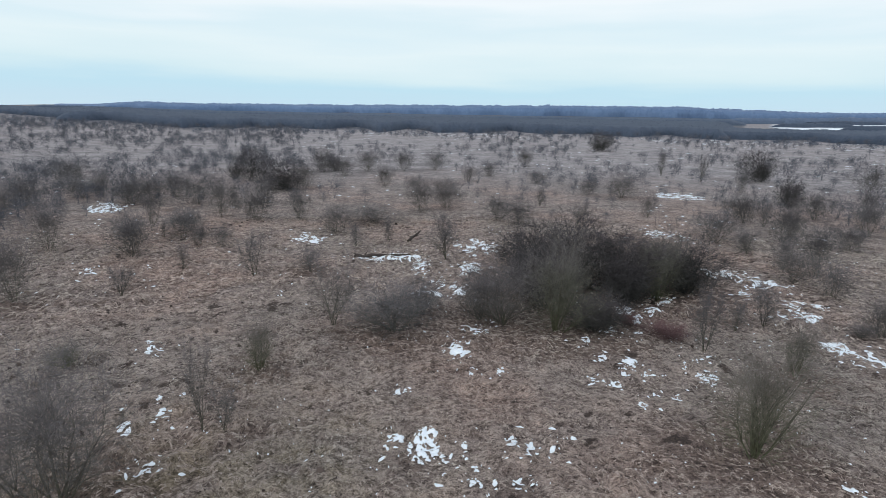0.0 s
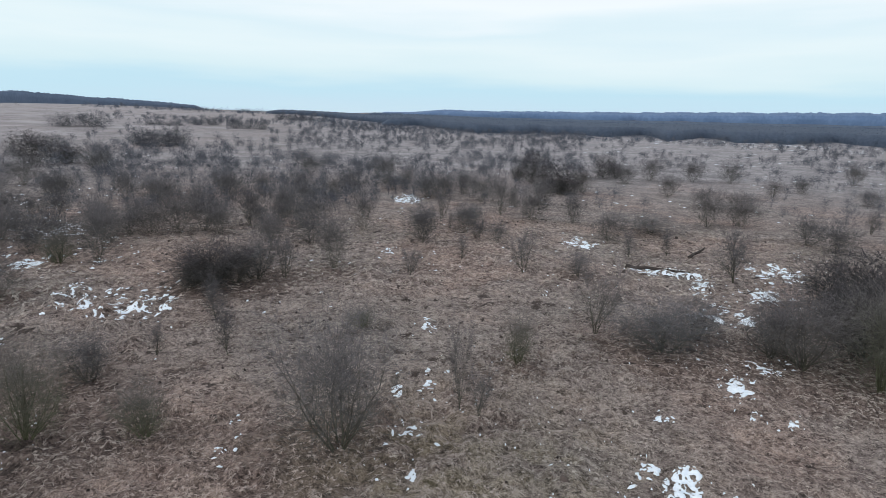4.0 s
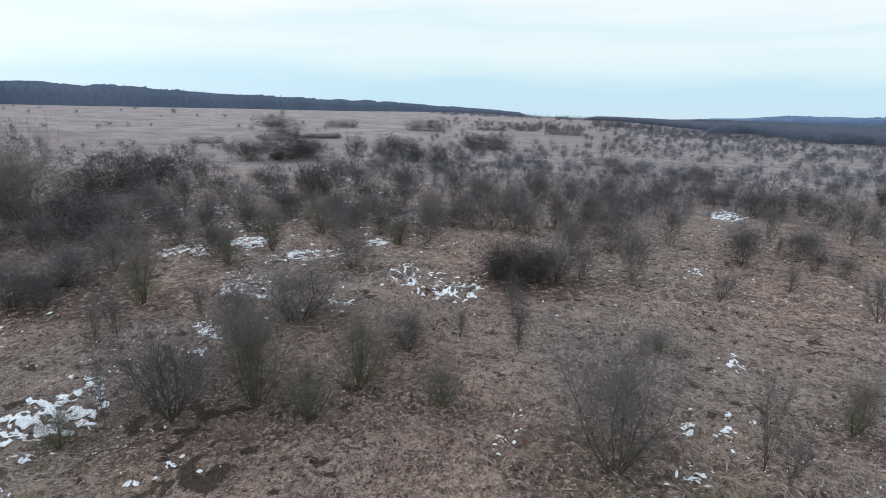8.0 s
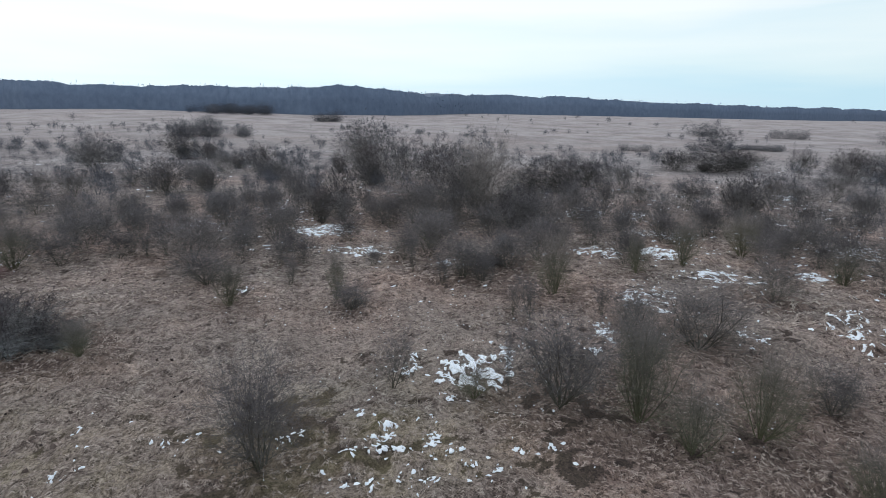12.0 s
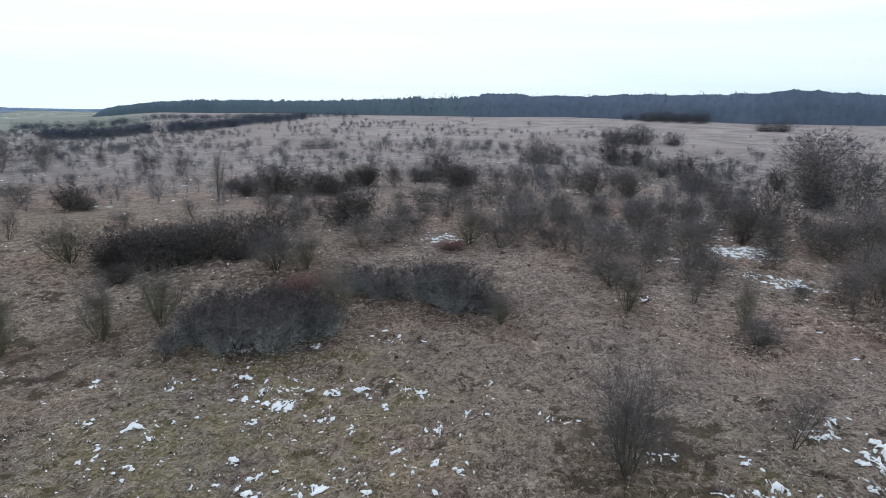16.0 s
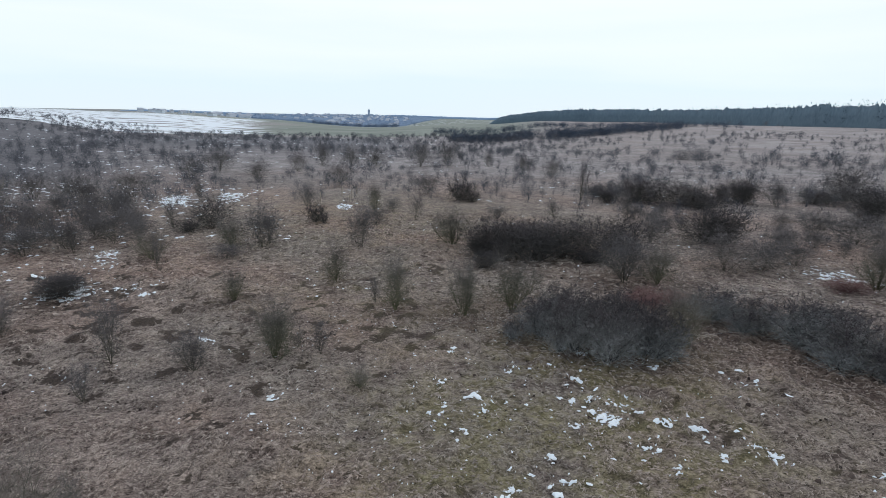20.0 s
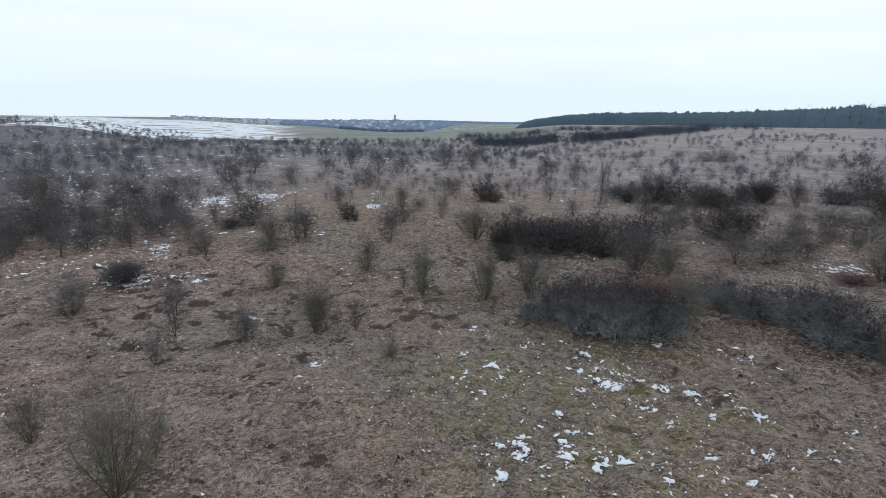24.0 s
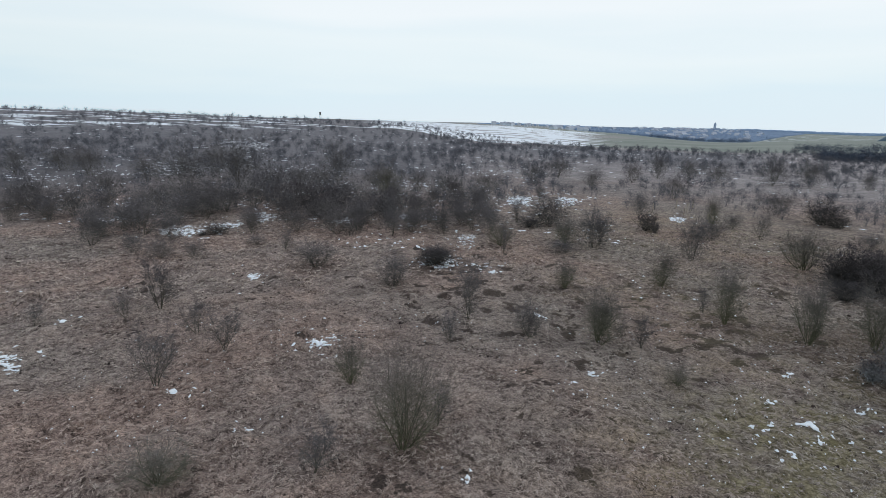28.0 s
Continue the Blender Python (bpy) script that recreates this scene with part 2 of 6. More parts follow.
def canopy_material(name, dark, light, scale):
    """Massed bare crowns: upright streaks of limbs and softer drifts of tone."""
    m, n, l, b = shader(name, 0.95)
    mp = n.new("ShaderNodeMapping")
    mp.inputs["Scale"].default_value = (scale, scale, scale * 0.8)
    l.new(n.new("ShaderNodeTexCoord").outputs["Object"], mp.inputs["Vector"])
    t = math_node(n, l, "MULTIPLY_ADD", noise_node(n, l, 1.0, 4, 0.65, mp.outputs[0]), 0.6, math_node(n, l, "MULTIPLY", noise_node(n, l, 0.06, 4, 0.6, mp.outputs[0]), 0.4))
    l.new(ramp_node(n, l, t, [(0.36, dark), (0.62, light)]), b.inputs["Base Color"])
    return m


def plain_material(name, col, rough=0.85, scale=6.0, vary=0.25):
    m, n, l, b = shader(name, rough)
    pos = n.new("ShaderNodeTexCoord").outputs["Object"]
    v = ramp_node(n, l, noise_node(n, l, scale, 5, 0.6, pos), [(0.25, (1 - vary,) * 3), (0.75, (1 + vary,) * 3)])
    l.new(mix_node(n, l, 1.0, col, v, "MULTIPLY"), b.inputs["Base Color"])
    return m


def snow_material():
    m, n, l, b = shader("old_snow", 0.7)
    pos = n.new("ShaderNodeTexCoord").outputs["Object"]
    col = ramp_node(n, l, noise_node(n, l, 7.0, 5, 0.6, pos), [(0.25, (0.76, 0.82, 0.90)), (0.6, (0.92, 0.95, 0.98))])
    l.new(col, b.inputs["Base Color"])
    bump = n.new("ShaderNodeBump")
    bump.inputs["Strength"].default_value, bump.inputs["Distance"].default_value = 0.5, 0.05
    l.new(noise_node(n, l, 12.0, 4, 0.6, pos), bump.inputs["Height"])
    l.new(bump.outputs[0], b.inputs["Normal"])
    return m


M_GROUND = ground_material()
M_SNOW = snow_material()
M_GRASS = grass_material()
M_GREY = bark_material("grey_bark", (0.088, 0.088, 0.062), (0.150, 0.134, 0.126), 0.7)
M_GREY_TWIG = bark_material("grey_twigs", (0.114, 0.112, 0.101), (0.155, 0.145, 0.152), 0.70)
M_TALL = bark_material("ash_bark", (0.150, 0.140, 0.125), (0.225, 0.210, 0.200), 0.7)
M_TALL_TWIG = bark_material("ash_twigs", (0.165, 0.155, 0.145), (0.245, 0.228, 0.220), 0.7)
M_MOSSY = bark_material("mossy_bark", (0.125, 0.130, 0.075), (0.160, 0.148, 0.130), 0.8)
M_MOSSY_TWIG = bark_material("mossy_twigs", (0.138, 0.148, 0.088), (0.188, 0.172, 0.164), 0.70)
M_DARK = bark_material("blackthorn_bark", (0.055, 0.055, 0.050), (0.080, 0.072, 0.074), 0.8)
# dark twigs, lowered further to stand in for shade inside the thicket
M_DARK_TWIG = bark_material("shaded_blackthorn_twigs", (0.056, 0.058, 0.050), (0.086, 0.078, 0.083), 0.8)
# slate tone: distance haze mixed into the upland twig colour
M_HAZED_UPLAND_TWIG = bark_material("thorn_twigs", (0.072, 0.078, 0.092), (0.100, 0.104, 0.122), 1.6)
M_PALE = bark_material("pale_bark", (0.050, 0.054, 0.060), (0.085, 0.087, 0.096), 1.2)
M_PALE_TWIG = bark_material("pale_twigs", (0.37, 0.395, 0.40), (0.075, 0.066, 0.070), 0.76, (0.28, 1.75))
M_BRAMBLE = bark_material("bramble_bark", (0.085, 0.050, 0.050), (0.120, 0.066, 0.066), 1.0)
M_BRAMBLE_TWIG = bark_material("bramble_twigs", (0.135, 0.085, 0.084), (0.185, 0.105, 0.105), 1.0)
# blue-grey carries the aerial haze of the distant shrubs in its colour
M_FAR_BRUSH = island_material("hazed_brush", [(0.0, (0.094, 0.098, 0.114)), (0.5, (0.118, 0.121, 0.140)), (1.0, (0.150, 0.151, 0.172))])
# far woods: aerial haze is painted in as bluer, paler base colours with distance
M_WOOD_A = canopy_material("hazed_woodland", (0.050, 0.067, 0.098), (0.080, 0.100, 0.138), 0.5)
M_WOOD_B = canopy_material("hazed_forest", (0.094, 0.128, 0.190), (0.136, 0.174, 0.244), 0.3)
M_PLAIN = canopy_material("hazed_plain_woods", (0.062, 0.084, 0.124), (0.090, 0.116, 0.162), 0.2)
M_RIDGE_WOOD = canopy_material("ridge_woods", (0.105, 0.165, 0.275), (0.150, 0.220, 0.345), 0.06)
M_HAZED_PINE = canopy_material("pine_forest", (0.086, 0.130, 0.172), (0.126, 0.178, 0.222), 0.3)
M_RIDGE = canopy_material("hazed_distant_woods", (0.20, 0.295, 0.43), (0.27, 0.37, 0.51), 0.06)
M_VILLAGE = canopy_material("hazed_hill_woods", (0.115, 0.175, 0.275), (0.20, 0.28, 0.40), 0.08)
M_LOG = plain_material("dead_wood", (0.060, 0.048, 0.042), 0.9, 9.0, 0.4)
M_LOG_PALE = plain_material("bleached_wood", (0.42, 0.36, 0.30), 0.85, 9.0, 0.3)
M_CLOD = island_material("torn_earth", [(0.0, (0.030, 0.022, 0.020)), (0.7, (0.075, 0.055, 0.047)), (1.0, (0.15, 0.115, 0.10))])
M_TOWER = plain_material("weathered_boards", (0.10, 0.090, 0.085), 0.9, 5.0, 0.3)
# village colours are paled and blued in place of distance haze
M_HOUSE = plain_material("hazed_plaster", (0.62, 0.68, 0.76), 0.85, 0.4, 0.15)
M_ROOF = plain_material("hazed_roof_tiles", (0.44, 0.47, 0.54), 0.85, 0.5, 0.2)
M_STONE = plain_material("hazed_church_stone", (0.42, 0.50, 0.60), 0.9, 0.4, 0.1)
M_SPIRE = plain_material("hazed_church_roof", (0.32, 0.39, 0.48), 0.8, 0.4, 0.1)


# ---- numbers ----
def hash2(i, j, seed):
    h = (i.astype(np.int64) * 374761393 + j.astype(np.int64) * 668265263 + seed * 974634777) & 0x7FFFFFFF
    h = ((h ^ (h >> 13)) * 1274126177) & 0x7FFFFFFF
    return ((h ^ (h >> 16)) & 0xFFFF) / 65535.0


def vnoise(x, y, seed=0):
    """Smooth value noise, -1 to 1, with cells one unit wide."""
    x, y = np.asarray(x, float), np.asarray(y, float)
    i, j = np.floor(x), np.floor(y)
    u, v = x - i, y - j
    u, v = u * u * (3 - 2 * u), v * v * (3 - 2 * v)
    a, b = hash2(i, j, seed), hash2(i + 1, j, seed)
    c, d = hash2(i, j + 1, seed), hash2(i + 1, j + 1, seed)
    return 2 * ((a * (1 - u) + b * u) * (1 - v) + (c * (1 - u) + d * u) * v) - 1


def fbm(x, y, seed=0, octaves=4, gain=0.55):
    s, amp, tot = 0.0, 1.0, 0.0
    for k in range(octaves):
        s = s + amp * vnoise(np.asarray(x) * 2 ** k + 13.7 * k, np.asarray(y) * 2 ** k - 7.1 * k, seed + k)
        tot, amp = tot + amp, amp * gain
    return s / tot


def azim(x, y):
    return np.degrees(np.arctan2(-np.asarray(x), np.asarray(y))) % 360


def spot(a, r):
    return -np.sin(np.radians(a)) * r, np.cos(np.radians(a)) * r


def step(x, lo, hi):
    t = np.clip((np.asarray(x, float) - lo) / (hi - lo), 0, 1)
    return t * t * (3 - 2 * t)


# ground heights: rows of azimuth, columns of distance
DIST = np.array([0, 70, 120, 200, 320, 500, 900, 1600, 2600, 3500, 4800])
RELIEF = [
    (0, (0, 0, 0, 0, 0, 0, -1, -4, -4, 26, 10)),
    (20, (0, 0, 0, 0, 0, 0, -1, -5, -6, 12, 0)),
    (32, (0, 0, 0.3, 1, 2, 3, 3, 0, 0, 12, 5)),
    (44, (0, 0, 0.6, 2.5, 5.5, 8.5, 8, 2, -5, -10, -30)),
    (60, (0, 0.2, 1.4, 4.0, 7.0, 11.0, 12, 12.5, 12, 0, -20)),
    (96, (0, 0.2, 1.6, 4.5, 8.2, 11.3, 9.5, 8, 0, -10, -30)),
    (128, (0, 0.2, 1.4, 4.5, 8.3, 10.6, 6, 2, -5, -10, -30)),
    (150, (0, 0.0, 0.8, 2.6, 4.4, 6.0, 3, -2, -10, -20, -40)),
    (167, (0, 0, 0, 0.6, 1.5, 2.6, 0.5, -6, -14, -22, -40)),
    (174, (0, 0, -0.3, -1.0, -2.4, -4.5, -9, -18, -22, -28, -46)),
    (185, (0, 0, -0.3, -1.5, -4.6, -8.0, -17, -36, -19, -24, -46)),
    (195, (0, 0, -0.2, -1.2, -4.6, -7.5, -12, -20, -24, -24, -46)),
    (206, (0, 0, -0.1, -0.6, -4.0, -5.0, -3.0, -9, -17, -20, -40)),
    (216, (0, 0, 0.2, 0.8, 2.4, 4.6, 2, -4, -14, -24, -40)),
    (226, (0, 0, 0.5, 2.0, 4.2, 6.6, 3, -4, -14, -24, -40)),
    (248, (0, 0, 0.8, 3.0, 6.2, 9.6, 8, 2, -8, -20, -40)),
    (285, (0, 0, 0.5, 2.0, 4.0, 6.0, 5, 4, 4, 5, 0)),
    (320, (0, 0, 0, 0.3, 0.6, 1.5, 7, 12, 16, 30, 20)),
    (334, (0, 0, 0, 0, 0.2, 0.8, 2, 2, 2, 28, 10)),
    (360, (0, 0, 0, 0, 0, 0, -1, -4, -4, 26, 10)),
]
REL_AZ = np.array([a for a, _ in RELIEF])
REL_Z = np.array([z for _, z in RELIEF], float)


def tussocks(x, y):
    """Domes of matted grass: each place takes the highest of the jittered mounds round it."""
    top = np.zeros(np.shape(x))
    for cell, tall, seed in ((1.05, 0.26, 61), (0.46, 0.14, 62)):
        i0, j0 = np.floor(x / cell), np.floor(y / cell)
        layer = np.zeros(np.shape(x))
        for di in (-1, 0, 1):
            for dj in (-1, 0, 1):
                i, j = i0 + di, j0 + dj
                a, b, c = hash2(i, j, seed), hash2(i, j, seed + 7), hash2(i, j, seed + 13)
                d2 = ((x / cell - i - a) ** 2 + (y / cell - j - b) ** 2) / (0.35 + 0.5 * c) ** 2
                layer = np.maximum(layer, tall * c * np.clip(1 - d2, 0, 1))
        top = top + layer
    return top * np.clip(0.75 + 0.9 * fbm(x / 5.0, y / 5.0, 66, 2), 0.1, 1.5)


def bare(x, y):
    """How far the sward is torn open: small crisp scrapes, thicker where hooves have gathered; its noise spots also
    stand in for shade between tussocks.
    """
    worn = sum(s * np.exp(-((x - cx) ** 2 + (y - cy) ** 2) / (2 * w * w)) for cx, cy, w, s in SCRAPES)
    n = fbm(x / 0.85, y / 0.85, 91, 4, 0.62) + 0.15 * fbm(x / 9.0, y / 9.0, 92, 2) + 0.22 * np.clip(worn, 0, 1.8)
    return step(n, 0.34, 0.56)


SCRAPES = [(-15.9, -7.2, 2.3, 1.8), (12.0, -27.0, 2.6, 1.0), (-18.5, 2.2, 2.0, 1.1), (17, -32, 3.0, 1.0), (-11, 17, 1.2, 0.8), (-18, 3.5, 2.2, 0.8), (-16.5, 7.5, 1.5, 0.6), (6, -31, 5.5, 0.3), (0, -27, 6, 0.3),
           (-1, -32, 4, 0.3), (10, -22, 3, 0.25), (-11, -30, 4, 0.25)]


def ground_z(x, y):
    x, y = np.asarray(x, float), np.asarray(y, float)
    a, r = azim(x, y), np.hypot(x, y)
    i = np.clip(np.searchsorted(REL_AZ, a, side="right") - 1, 0, len(REL_AZ) - 2)
    u = (a - REL_AZ[i]) / (REL_AZ[i + 1] - REL_AZ[i])
    u = u * u * (3 - 2 * u)
    j = np.clip(np.searchsorted(DIST, r, side="right") - 1, 0, len(DIST) - 2)
    v = np.clip((r - DIST[j]) / (DIST[j + 1] - DIST[j]), 0, 1)
    z = (REL_Z[i, j] * (1 - u) + REL_Z[i + 1, j] * u) * (1 - v) + (REL_Z[i, j + 1] * (1 - u) + REL_Z[i + 1, j + 1] * u) * v
    z = z + 0.16 * fbm(x / 9.0, y / 9.0, 3, 3) + (0.05 * vnoise(x / 1.9, y / 1.9, 9) + 0.05 * vnoise(x / 0.75, y / 0.75, 19) * (1 - step(r, 25, 55))) * (1 - step(r, 60, 140))
    if np.ndim(r) == 0:
        z = z + tussocks(x, y) * (1 - step(r, 44, 62))
    else:
        near = r < 62
        lump = np.zeros(r.shape)
        lump[near] = tussocks(x[near], y[near]) * (1 - step(r[near], 44, 62))
        z = z + lump
    return z + 1.0 * fbm(x / 160.0, y / 160.0, 5, 2) * step(r, 150, 700)


def mesh_from(name, verts, faces, mat=None):
    """verts: n x 3; faces: n x 3 or n x 4 array."""
    verts, faces = np.asarray(verts, float), np.asarray(faces, int)
    me = bpy.data.meshes.new(name)
    k = faces.shape[1]
    me.vertices.add(len(verts))
    me.vertices.foreach_set("co", verts.ravel())
    me.loops.add(faces.size)
    me.loops.foreach_set("vertex_index", faces.ravel())
    me.polygons.add(len(faces))
    me.polygons.foreach_set("loop_start", np.arange(0, faces.size, k))
    me.update(calc_edges=True)
    if mat:
        me.materials.append(mat)
    return me


def part(name, me, parent, label=""):
    ob = new(name, me)
    ob.parent = parent
    return tagged(ob, label=label)


# ---- ground ----
def build_ground():
    rings = list(np.arange(0.6, 8, 1.0))
    while rings[-1] < 62:
        rings.append(rings[-1] * 1.0092 + 0.004 if rings[-1] > 7 else 8.0)
    while rings[-1] < 4900:
        rings.append(rings[-1] * 1.075 + 0.1)
    rings = np.array(rings)
    n_az = 820
    aa = np.arange(n_az) * 360 / n_az
    rr, a2 = np.meshgrid(rings, aa, indexing="ij")
    x, y = spot(a2, rr)
    x, y = np.append(x.ravel(), 0.0), np.append(y.ravel(), 0.0)
    z = ground_z(x, y)
    nr = len(rings)
    idx = np.arange(nr * n_az).reshape(nr, n_az)
    nxt = np.roll(idx, -1, axis=1)
    quads = np.stack([idx[:-1], idx[1:], nxt[1:], nxt[:-1]], -1).reshape(-1, 4)
    quads = quads[:, ::-1]
    me = bpy.data.meshes.new("ground")
    fan = [(nr * n_az, int(idx[0, k]), int(nxt[0, k])) for k in range(n_az)]
    me.from_pydata(np.stack([x, y, z], -1).tolist(), [], quads.tolist() + fan)
    a, r = azim(x, y), np.hypot(x, y)
    west = np.where(a > 300, a - 360, a)
    masks = {}
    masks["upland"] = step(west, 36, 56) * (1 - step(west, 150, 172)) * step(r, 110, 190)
    # painted haze sets in with distance
    masks["haze_tint"] = step(r, 60, 130) * (1 - masks["upland"])
    masks["far_dark"] = np.maximum(step(r, 300, 420) * np.where((west < -28) & (r > 480) & (r < 1050), 0.2, 1.0) * (1 - step(west, 30, 42)) * (west > -70),
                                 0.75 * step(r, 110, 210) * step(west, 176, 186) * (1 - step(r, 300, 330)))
    masks["far_dark"] = np.maximum(masks["far_dark"], 0.7 * step(r, 60, 110) * step(west, 200, 215))
    crop = step(west, 165, 172) * step(r, 330, 350) * (1 - step(west + 9 * vnoise(r / 160, r * 0, 4), 196, 204))
    masks["crop"] = np.maximum(crop, 0.5 * step(west, 165, 172) * step(r, 700, 900) * (west < 300))
    masks["snowfield"] = step(west, 189, 199) * (1 - step(west, 214, 224)) * step(r, 315, 345) * (1 - step(r, 1300, 1500))
    masks["snowfield"] = np.maximum(masks["snowfield"], 0.74 * step(west, 214, 226) * step(r, 190, 260) * (west < 300))
    masks["snowfield"] = np.maximum(masks["snowfield"], 0.62 * step(r, 1000, 1300) * step(west, 168, 172) * (west < 300))
    masks["snowfield"] = np.maximum(masks["snowfield"], 1.0 * step(r, 480, 560) * (1 - step(r, 950, 1050)) * (1 - step(west, -31, -28)))
    masks["moss"] = np.clip(sum(s * np.exp(-((x - cx) ** 2 + (y - cy) ** 2) / (2 * w * w)) for cx, cy, w, s in
                                [(-7, -18, 5.5, 1.0), (-3, -16, 4, 0.7), (-6, 14, 4, 0.5), (-16, -5, 3.5, 0.6), (3, -58, 14, 0.5), (4, -32, 5, 0.3)]), 0, 1)
    masks["leaves"] = np.clip(sum((1.1 if w > 2.4 else 0.7) * np.exp(-((x - cx) ** 2 + (y - cy) ** 2) / (1.3 * (0.5 * w + 0.9) ** 2)) for cx, cy, h, w in LITTER), 0, 1.1)
    masks["soil_shade"] = bare(x, y) * (1 - step(r, 55, 75))
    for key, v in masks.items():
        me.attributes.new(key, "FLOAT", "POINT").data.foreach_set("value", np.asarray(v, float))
    me.polygons.foreach_set("use_smooth", np.ones(len(me.polygons), bool))
    me.materials.append(M_GROUND)
    me.update()
    return tagged(new("ground", me), "matted dry winter grass heath with torn earth and moss", "ground", kind="structure")




# ---- shrubs ----
def tube(p0, p1, r0, r1, sides):
    """Open tapered tubes along n segments, as one vertex and face array."""
    d = p1 - p0
    ln = np.maximum(np.linalg.norm(d, axis=1, keepdims=True), 1e-6)
    d = d / ln
    ref = np.where(np.abs(d[:, 2:3]) > 0.9, np.array([[1.0, 0, 0]]), np.array([[0, 0, 1.0]]))
    u = np.cross(d, ref)
    u /= np.linalg.norm(u, axis=1, keepdims=True)
    v = np.cross(d, u)
    k = np.arange(sides) * 2 * np.pi / sides
    ring = np.cos(k)[None, :, None] * u[:, None] + np.sin(k)[None, :, None] * v[:, None]
    lo = p0[:, None] + ring * np.asarray(r0)[:, None, None]
    hi = p1[:, None] + ring * np.asarray(r1)[:, None, None]
    verts = np.concatenate([lo, hi], 1).reshape(-1, 3)
    base = (np.arange(len(p0)) * 2 * sides)[:, None, None]
    s = np.arange(sides)
    quad = np.stack([s, (s + 1) % sides, (s + 1) % sides + sides, s + sides], -1)[None]
    return verts, (base + quad).reshape(-1, 4)


def blades(base, tip, width, rng):
    """One thin pointed triangle from each base to its tip."""
    d = tip - base
    side = np.cross(d, rng.normal(size=d.shape))
    side /= np.maximum(np.linalg.norm(side, axis=1, keepdims=True), 1e-6)
    side *= np.asarray(width).reshape(-1, 1) * 0.5
    verts = np.stack([base - side, base + side, tip], 1).reshape(-1, 3)
    return verts, np.arange(len(verts)).reshape(-1, 3)


def shrub_wood(rng, stems, fan, limbs, curl=0.38, thick=0.008):
    """Stems and limbs of a leafless shrub one metre high and about one metre wide."""
    p0, p1, r0, r1, nodes = [], [], [], [], []

    def grow(p, d, length, rad, depth, n):
        q = p
        seg = length / n
        for i in range(n):
            d2 = d + rng.normal(size=3) * curl * 0.5 + np.array([0, 0, 0.10])
            d = d2 / np.linalg.norm(d2)
            e = q + d * seg
            ra, rb = rad * (1 - i / n * 0.75), rad * (1 - (i + 1) / n * 0.75)
            p0.append(q), p1.append(e), r0.append(ra), r1.append(rb)
            t = (i + 1) / n
            if depth < 2 and t > (0.15 if depth == 0 else 0.2):
                for _ in range(limbs[depth]):
                    s = d + rng.normal(size=3) * 0.75
                    s[2] = abs(s[2]) * 0.8 + 0.08
                    s /= np.linalg.norm(s)
                    grow(e, s, length * rng.uniform(0.35, 0.6) * (1.15 - 0.5 * t), rb * 0.6, depth + 1, max(2, n - 2))
            if depth >= 1 or t > 0.6:
                nodes.append((e, d))
            q = e

    for k in range(stems):
        a = (k + rng.uniform(0, 0.8)) * 2 * np.pi / stems
        lean = fan * rng.uniform(0.25, 1.0)
        d = np.array([np.cos(a) * lean, np.sin(a) * lean, 1.0])
        d /= np.linalg.norm(d)
        start = np.array([np.cos(a), np.sin(a), 0]) * 0.004 - np.array([0, 0, 0.06])
        grow(start, d, rng.uniform(0.62, 0.92), thick, 0, 5)
    return [np.array(v, float) for v in (p0, p1, r0, r1)] + [nodes]


